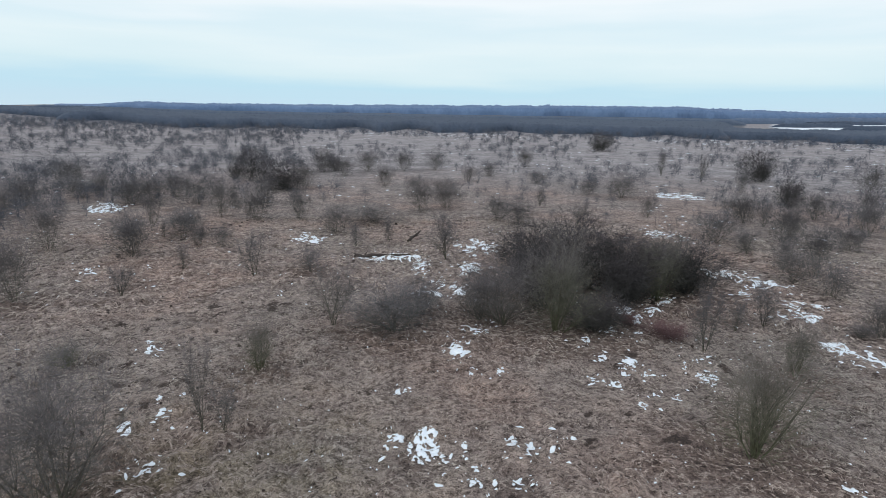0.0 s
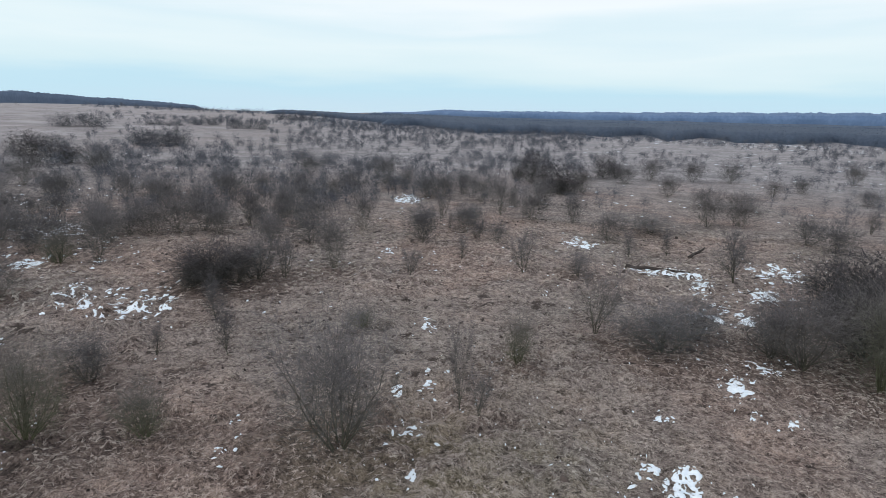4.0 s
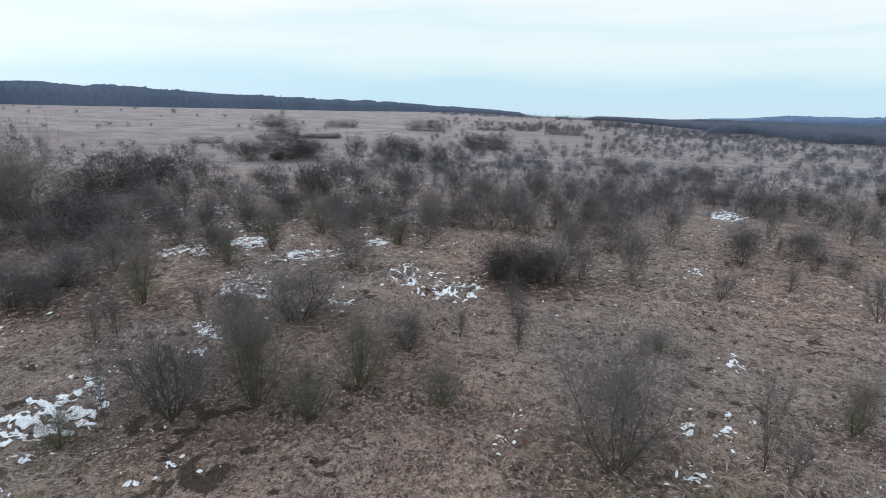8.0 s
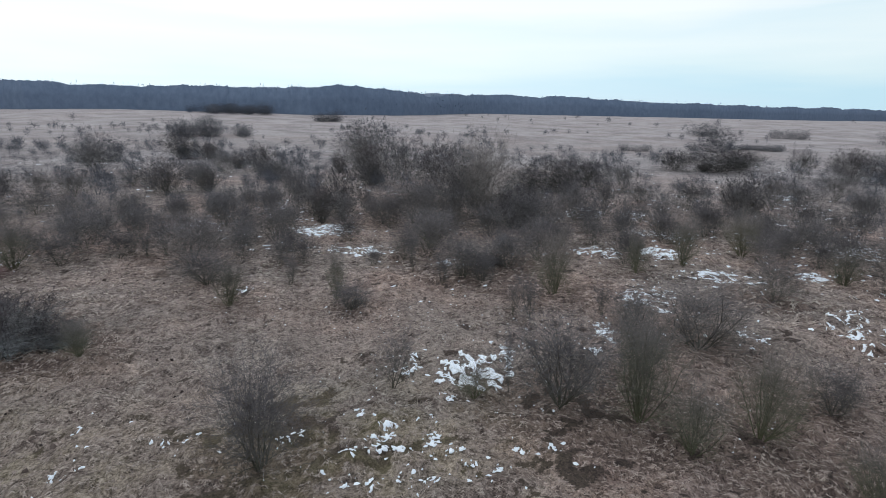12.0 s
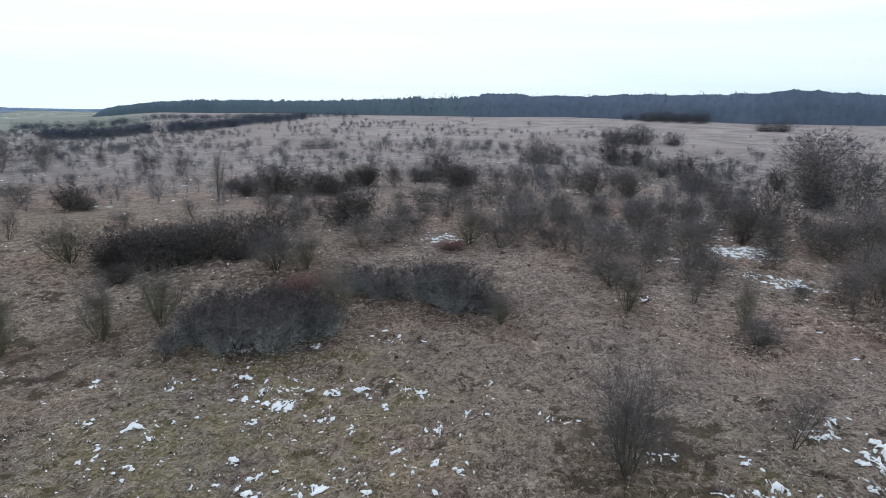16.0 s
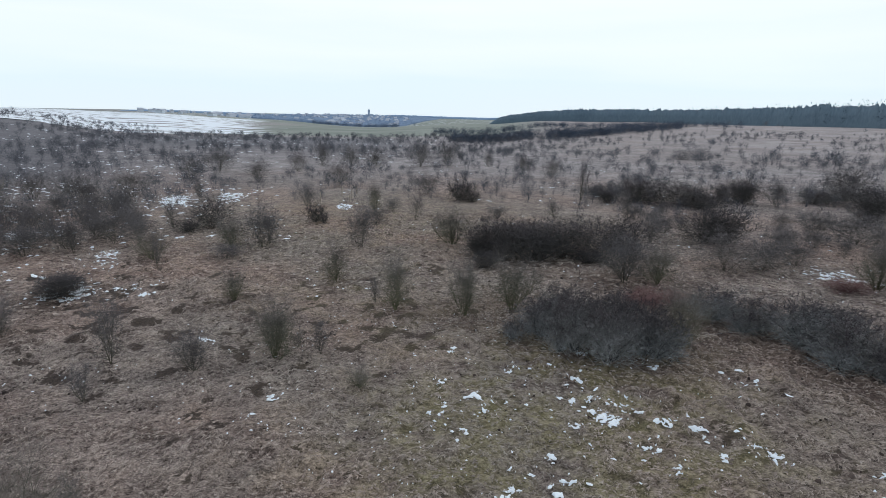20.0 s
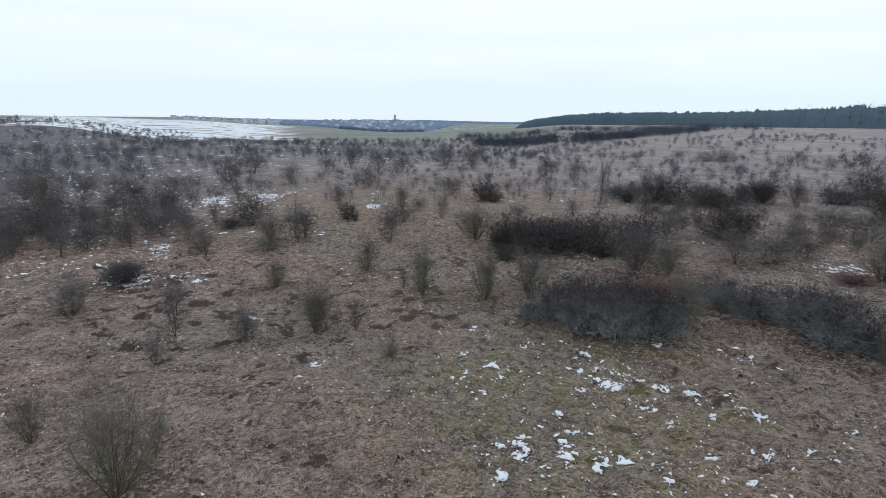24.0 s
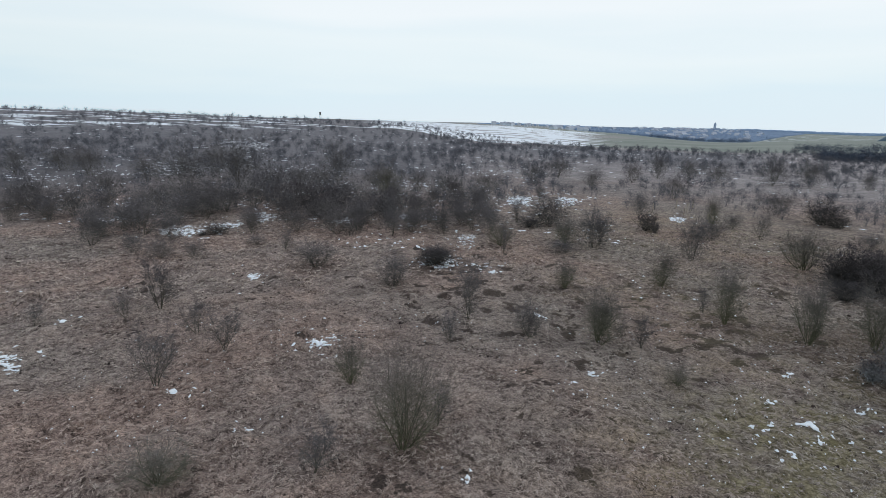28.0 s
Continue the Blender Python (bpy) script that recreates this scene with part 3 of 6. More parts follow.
def shrub_proto(seed, stems, fan, limbs, twigs, twig_len, twig_w, up=0.5, fine_share=0.5, low=0.12, skirt=0.18, rim=0.72, waist=0.55, lumpy=0.40, thick=0.008):
    """Meshes of stems and crown, one metre high and one metre wide; scaled to size where they stand."""
    rng = np.random.default_rng(seed)
    p0, p1, r0, r1, nodes = shrub_wood(rng, stems, fan, limbs, thick=thick)
    top = np.percentile(p1[:, 2], 98) / 0.9
    rad = np.percentile(np.hypot(p1[:, 0], p1[:, 1]), 95) / 0.43
    fit = np.array([1 / rad, 1 / rad, 1 / top])
    p0, p1 = p0 * fit, p1 * fit
    pos = np.array([n[0] for n in nodes]) * fit
    way = np.array([n[1] for n in nodes])
    na = int(twigs * (1 - fine_share))
    pick = rng.integers(0, len(pos), na)
    b = pos[pick] - way[pick] * rng.uniform(0, 0.10, (na, 1))
    d = way[pick] * 0.6 + rng.normal(size=(na, 3)) * 0.65 + np.array([0, 0, up * 0.4])
    # the fine outer twigs fill a lumpy crown that thins out towards its rim and narrows to its foot
    nb = twigs - na
    u = rng.normal(size=(nb, 3))
    u /= np.linalg.norm(u, axis=1, keepdims=True)
    u[:, 2] = np.where(u[:, 2] < 0, u[:, 2] * 0.85, u[:, 2])
    turn = np.arctan2(u[:, 1], u[:, 0])
    lump = 1 + lumpy * vnoise(turn * 1.6 + seed, u[:, 2] * 2.2, seed) + 0.5 * lumpy * vnoise(turn * 4.1 + seed, u[:, 2] * 5.0, seed + 5)
    k = rng.uniform(0.02, 1.0, nb) ** rim * lump * np.exp(rng.normal(0, 0.10, nb))
    mid_z = 0.5 + low * 0.5
    c = np.array([0, 0, mid_z]) + u * k[:, None] * np.array([0.42, 0.42, 0.90 - mid_z])
    c[:, :2] *= (waist + (1 - waist) * np.clip(c[:, 2:] / 0.5, 0, 1))
    d_c = u * np.array([0.9, 0.9, 0.5]) + rng.normal(size=(nb, 3)) * 0.55 + np.array([0, 0, up])
    # shoots close to the ground, so that the foot is broad
    n_low = int(twigs * skirt)
    foot = np.concatenate([rng.normal(0, 0.15, (n_low, 2)), rng.uniform(0.0, 0.30, (n_low, 1))], 1)
    d_f = np.concatenate([foot[:, :2] * 4.0, np.full((n_low, 1), 0.7)], 1) + rng.normal(size=(n_low, 3)) * 0.45
    twigs += n_low
    b, d = np.concatenate([b, c, foot]), np.concatenate([d, d_c, d_f])
    d /= np.linalg.norm(d, axis=1, keepdims=True)
    ln = twig_len * rng.uniform(0.5, 1.3, (twigs, 1))
    mid = b + d * ln * 0.5
    d2 = d + rng.normal(size=d.shape) * 0.6
    d2 /= np.linalg.norm(d2, axis=1, keepdims=True)
    w = twig_w * rng.uniform(0.7, 1.2, twigs)
    v1, f1 = blades(b, b + d * ln, w, rng)
    v2, f2 = blades(mid, mid + d2 * ln * 0.6, w * 0.7, rng)
    tv, tf = np.concatenate([v1, v2]), np.concatenate([f1, f2 + len(v1)])
    wv, wf = tube(p0, p1, r0, r1, 3)
    tv[:, 2] = np.maximum(tv[:, 2], 0.01)
    return wv, wf, tv, tf


def shrub_meshes(name, mats, seeds, **kw):
    out = []
    for s in seeds:
        wv, wf, tv, tf = shrub_proto(s, **kw)
        out.append((mesh_from(name + "_stems", wv, wf, mats[0]), mesh_from(name + "_twigs", tv, tf, mats[1])))
    return out


GREY = dict(stems=7, fan=0.9, limbs=(2, 1), low=-0.02, fine_share=0.66, skirt=0.10, waist=0.7)
DARK = dict(stems=9, fan=1.2, limbs=(1, 1), low=-0.1, fine_share=0.72, rim=0.55, waist=0.8)
SHRUBS = {
    "grey": (shrub_meshes("grey", (M_GREY, M_GREY_TWIG), range(11, 19), twigs=4300, twig_len=0.105, twig_w=0.0026, **GREY),
             "shrub", "hawthorn_shrub", "bare grey-brown hawthorn shrub with fine hazy twigs"),
    "mossy": (shrub_meshes("mossy", (M_MOSSY, M_MOSSY_TWIG), range(21, 28), stems=11, fan=1.0, limbs=(2, 1), twigs=3300, twig_len=0.12, twig_w=0.0026, up=0.55, low=-0.02, fine_share=0.5, skirt=0.10, rim=0.85, waist=0.62, lumpy=0.6),
              "shrub", "mossy_shrub", "leafless shrub with green mossy stems fanning from base"),
    "sparse": (shrub_meshes("sparse", (M_GREY, M_GREY_TWIG), range(31, 37), stems=3, fan=0.5, limbs=(2, 1), thick=0.011, twigs=2100, twig_len=0.12, twig_w=0.0032, up=0.6, fine_share=0.4, low=0.0, skirt=0.05),
               "young tree", "sapling", "thin leafless sapling with few open twigs"),
    "dark": (shrub_meshes("dark", (M_DARK, M_DARK_TWIG), range(41, 46), twigs=4800, twig_len=0.115, twig_w=0.0043, **DARK),
             "thicket shrub", "blackthorn_shrub", "dense dark leafless blackthorn in a thicket"),
    "pale": (shrub_meshes("pale", (M_PALE, M_PALE_TWIG), range(51, 56), stems=14, fan=1.0, limbs=(1, 1), twigs=3400, twig_len=0.10, twig_w=0.0078, low=-0.15, fine_share=0.5, rim=0.55, waist=0.85),
             "thicket shrub", "lichen_shrub", "low blackthorn grey with lichen at thicket edge"),
    "tall": (shrub_meshes("tall", (M_TALL, M_TALL_TWIG), range(61, 62), stems=7, fan=0.5, limbs=(3, 2), twigs=5000, twig_len=0.08, twig_w=0.0022, low=0.1),
             "tree", "bare_tree", "tall leafless pale tree rising above the thicket"),
}
# the same shrubs with fewer, coarser twigs for those that stand far off
FAR_FORM = {
    "grey": shrub_meshes("grey", (M_GREY, M_GREY_TWIG), range(71, 79), twigs=2600, twig_len=0.085, twig_w=0.0051, thick=0.0045, **dict(GREY, limbs=(1, 0), fine_share=0.82, waist=0.85, fan=0.7, low=-0.06)),
    "dark": shrub_meshes("dark", (M_DARK, M_DARK_TWIG), range(81, 86), twigs=2600, twig_len=0.09, twig_w=0.0074, **dict(DARK, limbs=(1, 0))),
}
# broad clumps: many short twigs
BROAD_FORM = {
    "grey": shrub_meshes("grey", (M_GREY, M_GREY_TWIG), range(171, 174), twigs=4000, twig_len=0.064, twig_w=0.0036, lumpy=0.26, thick=0.003, **dict(GREY, limbs=(1, 0), fine_share=0.88, waist=0.9, fan=0.45, low=-0.2)),
    "dark": shrub_meshes("dark", (M_DARK, M_DARK_TWIG), range(181, 185), twigs=4200, twig_len=0.064, twig_w=0.0052, lumpy=0.22, thick=0.003, **dict(DARK, limbs=(1, 0), rim=0.5, fan=0.7, fine_share=0.85)),
}
FAR_FORM["pale"] = shrub_meshes("pale", (M_PALE, M_PALE_TWIG), range(57, 61), stems=9, fan=1.1, limbs=(1, 0), twigs=1300, twig_len=0.12, twig_w=0.0125, low=-0.15, fine_share=0.6, rim=0.55, waist=0.85)
SHRUBS["bramble"] = (shrub_meshes("bramble", (M_BRAMBLE, M_BRAMBLE_TWIG), range(101, 103), stems=14, fan=1.6, limbs=(1, 0), twigs=2200, twig_len=0.16, twig_w=0.005, low=-0.2, fine_share=0.5),
                    "bramble", "bramble_patch", "low reddish winter bramble beside the thicket")
SHRUBS["upland"] = (shrub_meshes("upland", (M_DARK, M_HAZED_UPLAND_TWIG), range(91, 96), stems=9, fan=0.8, limbs=(0, 0), twigs=3000, twig_len=0.055, twig_w=0.0074, low=-0.35, fine_share=0.94, skirt=0.12, rim=0.48, waist=0.95, lumpy=0.26, thick=0.003), "shrub", "upland_shrub", "dark rounded thorn clump on the pale grazed upland")
SHRUBS["low"] = (SHRUBS["mossy"][0], "shrub", "low_shrub", "low bare shrub half hidden in dry grass")


def plant(kind, rows, seed):
    """Each shrub is a thing: an Empty at its base, with its stems and its crown."""
    protos, category, name, label = SHRUBS[kind]
    rng = random.Random(seed)
    suckers = []
    if kind in ("dark", "pale"):
        # suckers fringe every thicket
        suckers = [(x + rng.gauss(0, 0.45) * w, y + rng.gauss(0, 0.45) * w, h * rng.uniform(0.4, 0.75), w * rng.uniform(0.4, 0.7)) for x, y, h, w in rows]
    for i, (x, y, h, w) in enumerate(rows + suckers):
        forms = FAR_FORM.get(kind, protos) if i >= len(rows) or math.hypot(x, y) > 38 else protos
        if w > 4.4 and kind in BROAD_FORM and math.hypot(x, y) > 38:
            forms = BROAD_FORM[kind]
        stems, crown = forms[rng.randrange(len(forms))]
        ob = tagged(new(name), label, category, group="shrubs on the heath")
        ob.empty_display_size = 0.2
        rise = 1.25 if kind in ("mossy", "sparse") else 1.14 if kind == "grey" else 1.05
        k = w * (rng.uniform(1.2, 1.45) if kind == "mossy" else rng.uniform(1.55, 1.85) if kind == "grey" and math.hypot(x, y) < 38 else rng.uniform(1.35, 1.6) if kind == "grey" else rng.uniform(1.2, 1.45))
        ob.matrix_basis = pose(x, y, float(ground_z(x, y)) - 0.03, 0, 0, rng.uniform(0, 360)) @ Matrix.Diagonal((k, k * rng.uniform(0.85, 1.15), h * rise * rng.uniform(0.95, 1.14), 1))
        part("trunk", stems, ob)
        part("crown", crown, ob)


GREY_1 = [
    (22.9, 27.2, 0.9, 1.3), (43.1, 54.0, 3.6, 3.1), (36.4, 47.4, 2.2, 2.8), (25.7, 33.6, 2.2, 2.4), (43.0, 62.3, 3.2, 3.9), (24.9, 36.7, 2.6, 2.6),
    (32.4, 50.4, 3.4, 2.9), (33.5, 59.5, 3.4, 3.4), (25.9, 50.0, 3.2, 4.0), (24.1, 62.7, 2.9, 2.1), (25.6, 77.2, 3.9, 5.2), (21.5, 79.7, 2.4, 3.1),
    (16.1, 91.9, 2.3, 3.6), (8.2, 55.8, 2.6, 3.8), (3.8, 27.9, 3.9, 3.7), (6.5, 59.1, 2.8, 3.0), (2.6, 28.5, 2.6, 2.1), (1.0, 65.5, 3.4, 3.3),
    (0.7, 77.1, 2.4, 4.4), (-2.0, 63.2, 3.9, 2.9), (-0.8, 29.1, 2.0, 2.1), (-3.3, 76.6, 2.7, 3.5), (-2.0, 26.6, 2.5, 3.6), (-8.4, 84.8, 3.4, 3.3),
]
GREY_2 = [
    (-6.7, 56.2, 2.4, 6.4), (-9.4, 50.3, 2.7, 2.9), (-8.7, 37.0, 1.8, 2.0), (-14.4, 56.8, 3.5, 2.3), (-21.1, 67.0, 3.4, 3.0), (-18.6, 56.1, 3.2, 3.5),
    (-23.0, 57.8, 4.3, 2.7), (-28.8, 65.6, 4.6, 4.7), (-33.5, 70.4, 3.1, 3.4), (-34.6, 65.9, 3.3, 4.1), (-22.8, 40.1, 3.4, 3.1), (-43.7, 67.5, 3.2, 4.5),
    (-29.9, 41.3, 4.0, 2.3), (-46.1, 61.2, 3.5, 5.2), (-23.9, 29.7, 4.1, 2.2), (-10.2, 12.8, 4.2, 3.1), (-37.4, 43.5, 2.4, 3.2), (-52.3, 57.7, 3.1, 3.5),
    (-40.8, 42.8, 3.6, 2.7), (-53.7, 52.5, 3.0, 3.3), (-26.5, 25.1, 2.7, 2.5), (-39.4, 37.0, 3.9, 3.0), (-54.6, 48.2, 3.6, 4.0), (-27.0, 23.8, 2.5, 2.5),
]
GREY_3 = [
    (-39.1, 33.1, 3.1, 2.9), (-50.5, 39.6, 3.2, 3.5), (-42.7, 31.8, 3.5, 3.5), (-59.8, 41.6, 3.2, 3.9), (-44.1, 30.3, 2.9, 2.9), (-45.3, 29.0, 2.6, 3.5),
    (-38.8, 22.3, 4.4, 2.4), (-21.7, 11.5, 2.1, 1.9), (-69.7, 35.9, 2.9, 3.2), (-49.4, 23.4, 2.6, 2.8), (-81.1, 38.2, 4.0, 5.4), (-51.3, 22.1, 2.7, 2.9),
    (-75.8, 32.0, 3.0, 4.2), (-35.4, 14.4, 3.0, 2.5), (-56.8, 21.4, 2.9, 3.2), (-67.2, 22.4, 4.1, 3.8), (-56.5, 16.7, 2.9, 3.2), (-27.5, 8.1, 3.6, 3.6),
    (-71.2, 17.8, 3.6, 4.0), (-50.7, 11.9, 2.6, 2.9), (-51.5, 10.8, 2.9, 2.3), (-74.4, 12.5, 3.0, 4.2), (-58.0, 8.8, 2.4, 3.3), (-47.5, 4.8, 2.5, 2.7),
]
GREY_4 = [
    (-20.1, 1.3, 3.8, 3.3), (-39.2, -2.1, 2.5, 3.6), (-48.8, -4.1, 3.1, 3.9), (-35.8, -4.7, 2.9, 2.9), (-46.1, -8.7, 2.9, 4.2), (-38.8, -9.4, 2.5, 1.8),
    (-50.5, -13.6, 3.1, 3.4), (-37.2, -11.3, 1.6, 1.3), (-95.4, -31.2, 8.0, 9.5), (-28.5, -10.0, 1.7, 1.7), (-52.3, -19.0, 3.2, 3.6), (-54.7, -23.2, 3.4, 3.7),
    (-67.7, -31.3, 3.4, 3.8), (-35.7, -17.6, 2.3, 1.7), (-78.1, -39.4, 3.2, 5.4), (-43.8, -24.8, 3.0, 3.2), (-14.3, -7.9, 3.3, 2.6), (-69.2, -45.6, 3.2, 4.4),
    (-47.4, -33.4, 2.9, 3.2), (-66.5, -53.5, 2.5, 4.7), (-41.6, -37.3, 2.9, 2.5), (-57.1, -53.9, 3.2, 4.4), (-32.2, -32.1, 2.9, 2.6), (-47.7, -49.6, 2.8, 4.6),
]
GREY_5 = [
    (-40.3, -48.4, 2.9, 4.3), (-53.9, -70.6, 2.2, 6.0), (-38.4, -51.2, 2.6, 4.3), (-25.7, -38.9, 2.5, 3.2), (-22.7, -38.6, 2.8, 5.1), (-13.9, -34.9, 3.1, 3.4),
    (-8.6, -57.8, 1.8, 2.0), (-1.4, -74.9, 3.0, 3.3), (2.6, -61.9, 1.6, 1.7), (3.8, -53.9, 2.2, 2.7), (4.3, -44.6, 3.7, 2.5), (11.4, -82.7, 3.3, 3.2),
    (12.4, -64.6, 2.3, 2.2), (12.1, -44.2, 3.4, 3.2), (9.1, -22.2, 1.8, 1.2), (34.3, -68.8, 3.6, 4.4), (36.8, -61.8, 4.5, 5.0), (42.9, -64.3, 3.2, 3.5),
    (19.6, -25.5, 2.2, 1.6), (26.7, -26.1, 2.0, 2.0), (35.0, -28.2, 0.9, 1.5), (49.5, -40.7, 3.8, 4.9), (50.0, -37.3, 3.3, 4.0), (54.3, -36.2, 3.1, 4.1),
]
GREY_6 = [
    (-23.7, 4.8, 2.3, 1.9), (-29.3, 5.2, 2.0, 2.0),
    (-53.2, -12.2, 5.6, 5.2),
    (-53.5, -7.8, 6.6, 5.6),
    (-51.8, -1.2, 4.3, 4.2),
    (36.9, -44.0, 4.0, 4.6), (43.0, -48.5, 4.0, 4.6), (44.2, -44.1, 3.8, 4.4),
    (35.2, -22.6, 1.3, 1.4), (53.8, -31.9, 3.5, 3.2), (37.5, -21.4, 1.7, 1.8), (39.7, -20.7, 1.7, 1.4), (48.6, -25.3, 2.5, 3.3), (59.4, -26.5, 3.7, 3.1),
    (61.3, -24.8, 3.1, 3.7), (68.2, -25.4, 2.4, 3.3),
]
MOSSY_1 = [
    (16.3, 22.3, 2.3, 1.7), (11.1, 16.1, 3.5, 3.2), (13.8, 32.3, 3.7, 3.9), (6.5, 26.9, 4.7, 3.9), (-7.5, 22.0, 2.1, 1.6), (-16.1, 10.1, 2.1, 1.8),
    (-19.1, 8.0, 3.3, 2.8), (-19.7, 4.1, 3.9, 3.1), (-40.4, 7.1, 2.6, 2.3), (-33.7, 1.3, 3.5, 3.1), (-30.0, -11.3, 2.8, 1.2), (-27.3, -16.6, 2.5, 1.8),
    (-19.6, -19.1, 1.7, 1.6), (-12.8, -24.7, 3.1, 2.0), (-16.1, -34.8, 2.6, 3.5), (-5.7, -30.1, 3.0, 2.8), (-2.9, -29.3, 2.9, 1.9), (-3.2, -45.8, 2.9, 3.7),
    (0.9, -30.0, 3.1, 2.1), (5.0, -35.2, 2.3, 1.8), (10.2, -31.1, 1.9, 1.8), (14.4, -43.8, 2.0, 2.7), (8.9, -11.0, 3.3, 2.3), (13.3, -13.7, 2.0, 1.3),
]
MOSSY_2 = [
    (-17.8, 5.5, 2.4, 2.0),
    (13.8, -5.7, 1.2, 2.0),
]
SPARSE_1 = [
    (18.4, 28.5, 2.4, 2.1), (16.3, 27.6, 1.6, 1.3), (25.7, 44.3, 2.4, 1.8), (13.3, 24.7, 2.7, 1.8), (14.5, 56.7, 2.1, 2.6), (0.8, 40.9, 3.3, 2.9),
    (-6.7, 45.0, 1.9, 1.3), (-5.2, 27.2, 3.4, 2.0), (-12.3, 36.2, 2.5, 2.1), (-7.0, 16.8, 1.7, 0.8), (-7.9, 17.0, 3.5, 0.9), (-17.4, 36.6, 1.9, 1.4),
    (-18.8, 31.4, 1.8, 1.7), (-25.2, 26.2, 2.4, 2.1), (-18.8, 15.9, 2.2, 1.4), (-22.8, 18.7, 2.1, 1.4), (-21.6, 14.4, 1.4, 0.9), (-30.3, 3.8, 1.7, 1.1),
    (-29.2, -0.1, 2.3, 1.4), (-20.9, -0.7, 2.5, 0.5), (-29.2, -1.0, 2.0, 1.0), (-33.8, -5.7, 1.8, 1.2), (-20.2, -5.3, 2.2, 1.5), (-31.5, -14.9, 1.9, 1.1),
]
SPARSE_2 = [
    (-35.5, -27.9, 1.4, 1.3), (-15.1, -59.7, 1.9, 2.0), (0.0, -57.4, 2.4, 1.6), (2.1, -31.0, 1.4, 0.7), (4.1, -24.2, 1.4, 1.1), (5.2, -24.8, 0.9, 0.7),
    (22.0, -51.1, 2.1, 1.9), (17.5, -37.7, 1.8, 1.2), (12.8, -22.9, 2.7, 2.0), (12.1, -19.6, 1.3, 1.0), (8.7, -12.8, 1.3, 0.9), (28.2, -37.5, 1.5, 1.7),
    (31.5, -35.6, 1.5, 1.7), (10.4, -8.5, 1.3, 1.5), (32.1, -28.4, 1.4, 1.0), (19.8, -12.9, 1.9, 1.4), (22.7, -13.6, 1.6, 1.2), (27.7, -15.0, 2.7, 2.0),
    (19.5, -9.4, 2.3, 1.7), (27.4, -12.9, 1.2, 1.3), (30.3, -10.0, 1.2, 0.9),
]
DARK_1 = [
    (16.4, 34.0, 4.1, 4.0), (14.2, 36.6, 3.2, 4.8), (11.8, 33.9, 4.3, 5.6), (8.6, 27.2, 2.2, 3.0), (9.1, 35.0, 4.6, 5.8), (6.5, 30.7, 3.9, 3.3),
    (6.2, 35.8, 3.9, 4.7), (-27.4, 22.2, 3.3, 4.4), (-85.6, 6.5, 4.7, 8.6), (-79.7, 1.3, 5.6, 9.8), 
    (-78.3, -24.2, 3.5, 5.2), (-57.2, -67.6, 2.7, 6.9), (-41.5, -70.7, 2.9, 5.5), (-25.7, -48.1, 3.1, 4.9), (-34.1, -68.6, 3.0, 5.1),
    (-31.0, -70.6, 3.0, 8.4), (-17.1, -43.9, 2.9, 4.2), (-25.3, -73.9, 2.2, 5.0), (-14.3, -42.4, 3.1, 4.9), (-11.5, -41.9, 3.2, 4.6), (-11.5, -46.4, 2.4, 5.5),
]
DARK_2 = [
    (-9.0, -41.0, 3.2, 4.4), (-8.6, -46.3, 2.3, 4.8), (-7.0, -42.1, 3.0, 3.9), (-5.4, -42.6, 2.8, 3.4), (-5.7, -70.7, 2.9, 4.0), (9.7, -54.5, 2.0, 2.1),
    (18.8, -51.7, 2.9, 4.5), (20.1, -31.4, 1.7, 2.7), (35.2, -46.9, 3.1, 4.8), (39.4, -41.5, 3.9, 5.2),
    (43.3, -40.6, 3.9, 4.7), (41.1, -29.2, 1.0, 2.2),
]
PALE_1 = [
    (-20.5, -21.2, 1.8, 2.1), (-20.1, -22.6, 2.3, 3.2), (-21.6, -26.2, 1.8, 3.2), (-19.3, -24.9, 2.2, 3.0), (-18.1, -26.8, 1.8, 2.7), (-16.4, -27.9, 1.6, 2.7),
    (-11.4, -23.8, 2.4, 2.5), (-10.8, -25.0, 2.3, 2.5), (-9.1, -23.3, 2.9, 2.6), (-9.8, -26.3, 2.3, 2.9), (-7.8, -24.7, 2.7, 2.6), (-8.0, -28.0, 2.0, 2.9),
    (-6.5, -26.4, 2.0, 2.4),
]
TALL_1 = [
    (-55.6, -5.3, 10.0, 7.5),
]
LOW_1 = [
    (-15.6, 21.5, 1.2, 1.6), (-20.0, -2.0, 1.7, 1.5), (2.0, -20.9, 1.0, 1.3),
]
UPLAND_1 = [
    (-226.0, 236.5, 4.5, 6.8), (-221.9, 240.3, 4.0, 6.8), (-217.8, 244.1, 4.5, 6.8), (-171.2, 155.1, 3.9, 5.8), (-168.0, 158.5, 3.5, 5.8), (-164.7, 162.0, 3.9, 5.8),
    (-195.5, 157.4, 3.0, 6.8), (-192.0, 161.7, 3.4, 6.8), (-191.8, 134.1, 2.0, 3.8), (-190.0, 136.6, 2.3, 3.8), (-188.1, 139.2, 2.0, 3.8), (-186.3, 141.7, 2.3, 3.8),
    (-124.0, 86.1, 4.2, 7.4), (-120.5, 91.0, 4.8, 7.4), (-121.3, 82.8, 4.2, 6.4), (-118.2, 87.1, 4.7, 6.4), (-187.8, 102.6, 4.4, 8.7), (-184.3, 108.8, 4.9, 8.7),
    (-129.8, 64.2, 2.7, 4.8), (-128.1, 67.6, 3.1, 4.8), (-214.0, 78.7, 3.5, 4.9), (-212.5, 82.4, 3.0, 4.9), (-211.1, 86.1, 3.5, 4.9), (-164.5, 53.7, 1.5, 3.1),
]
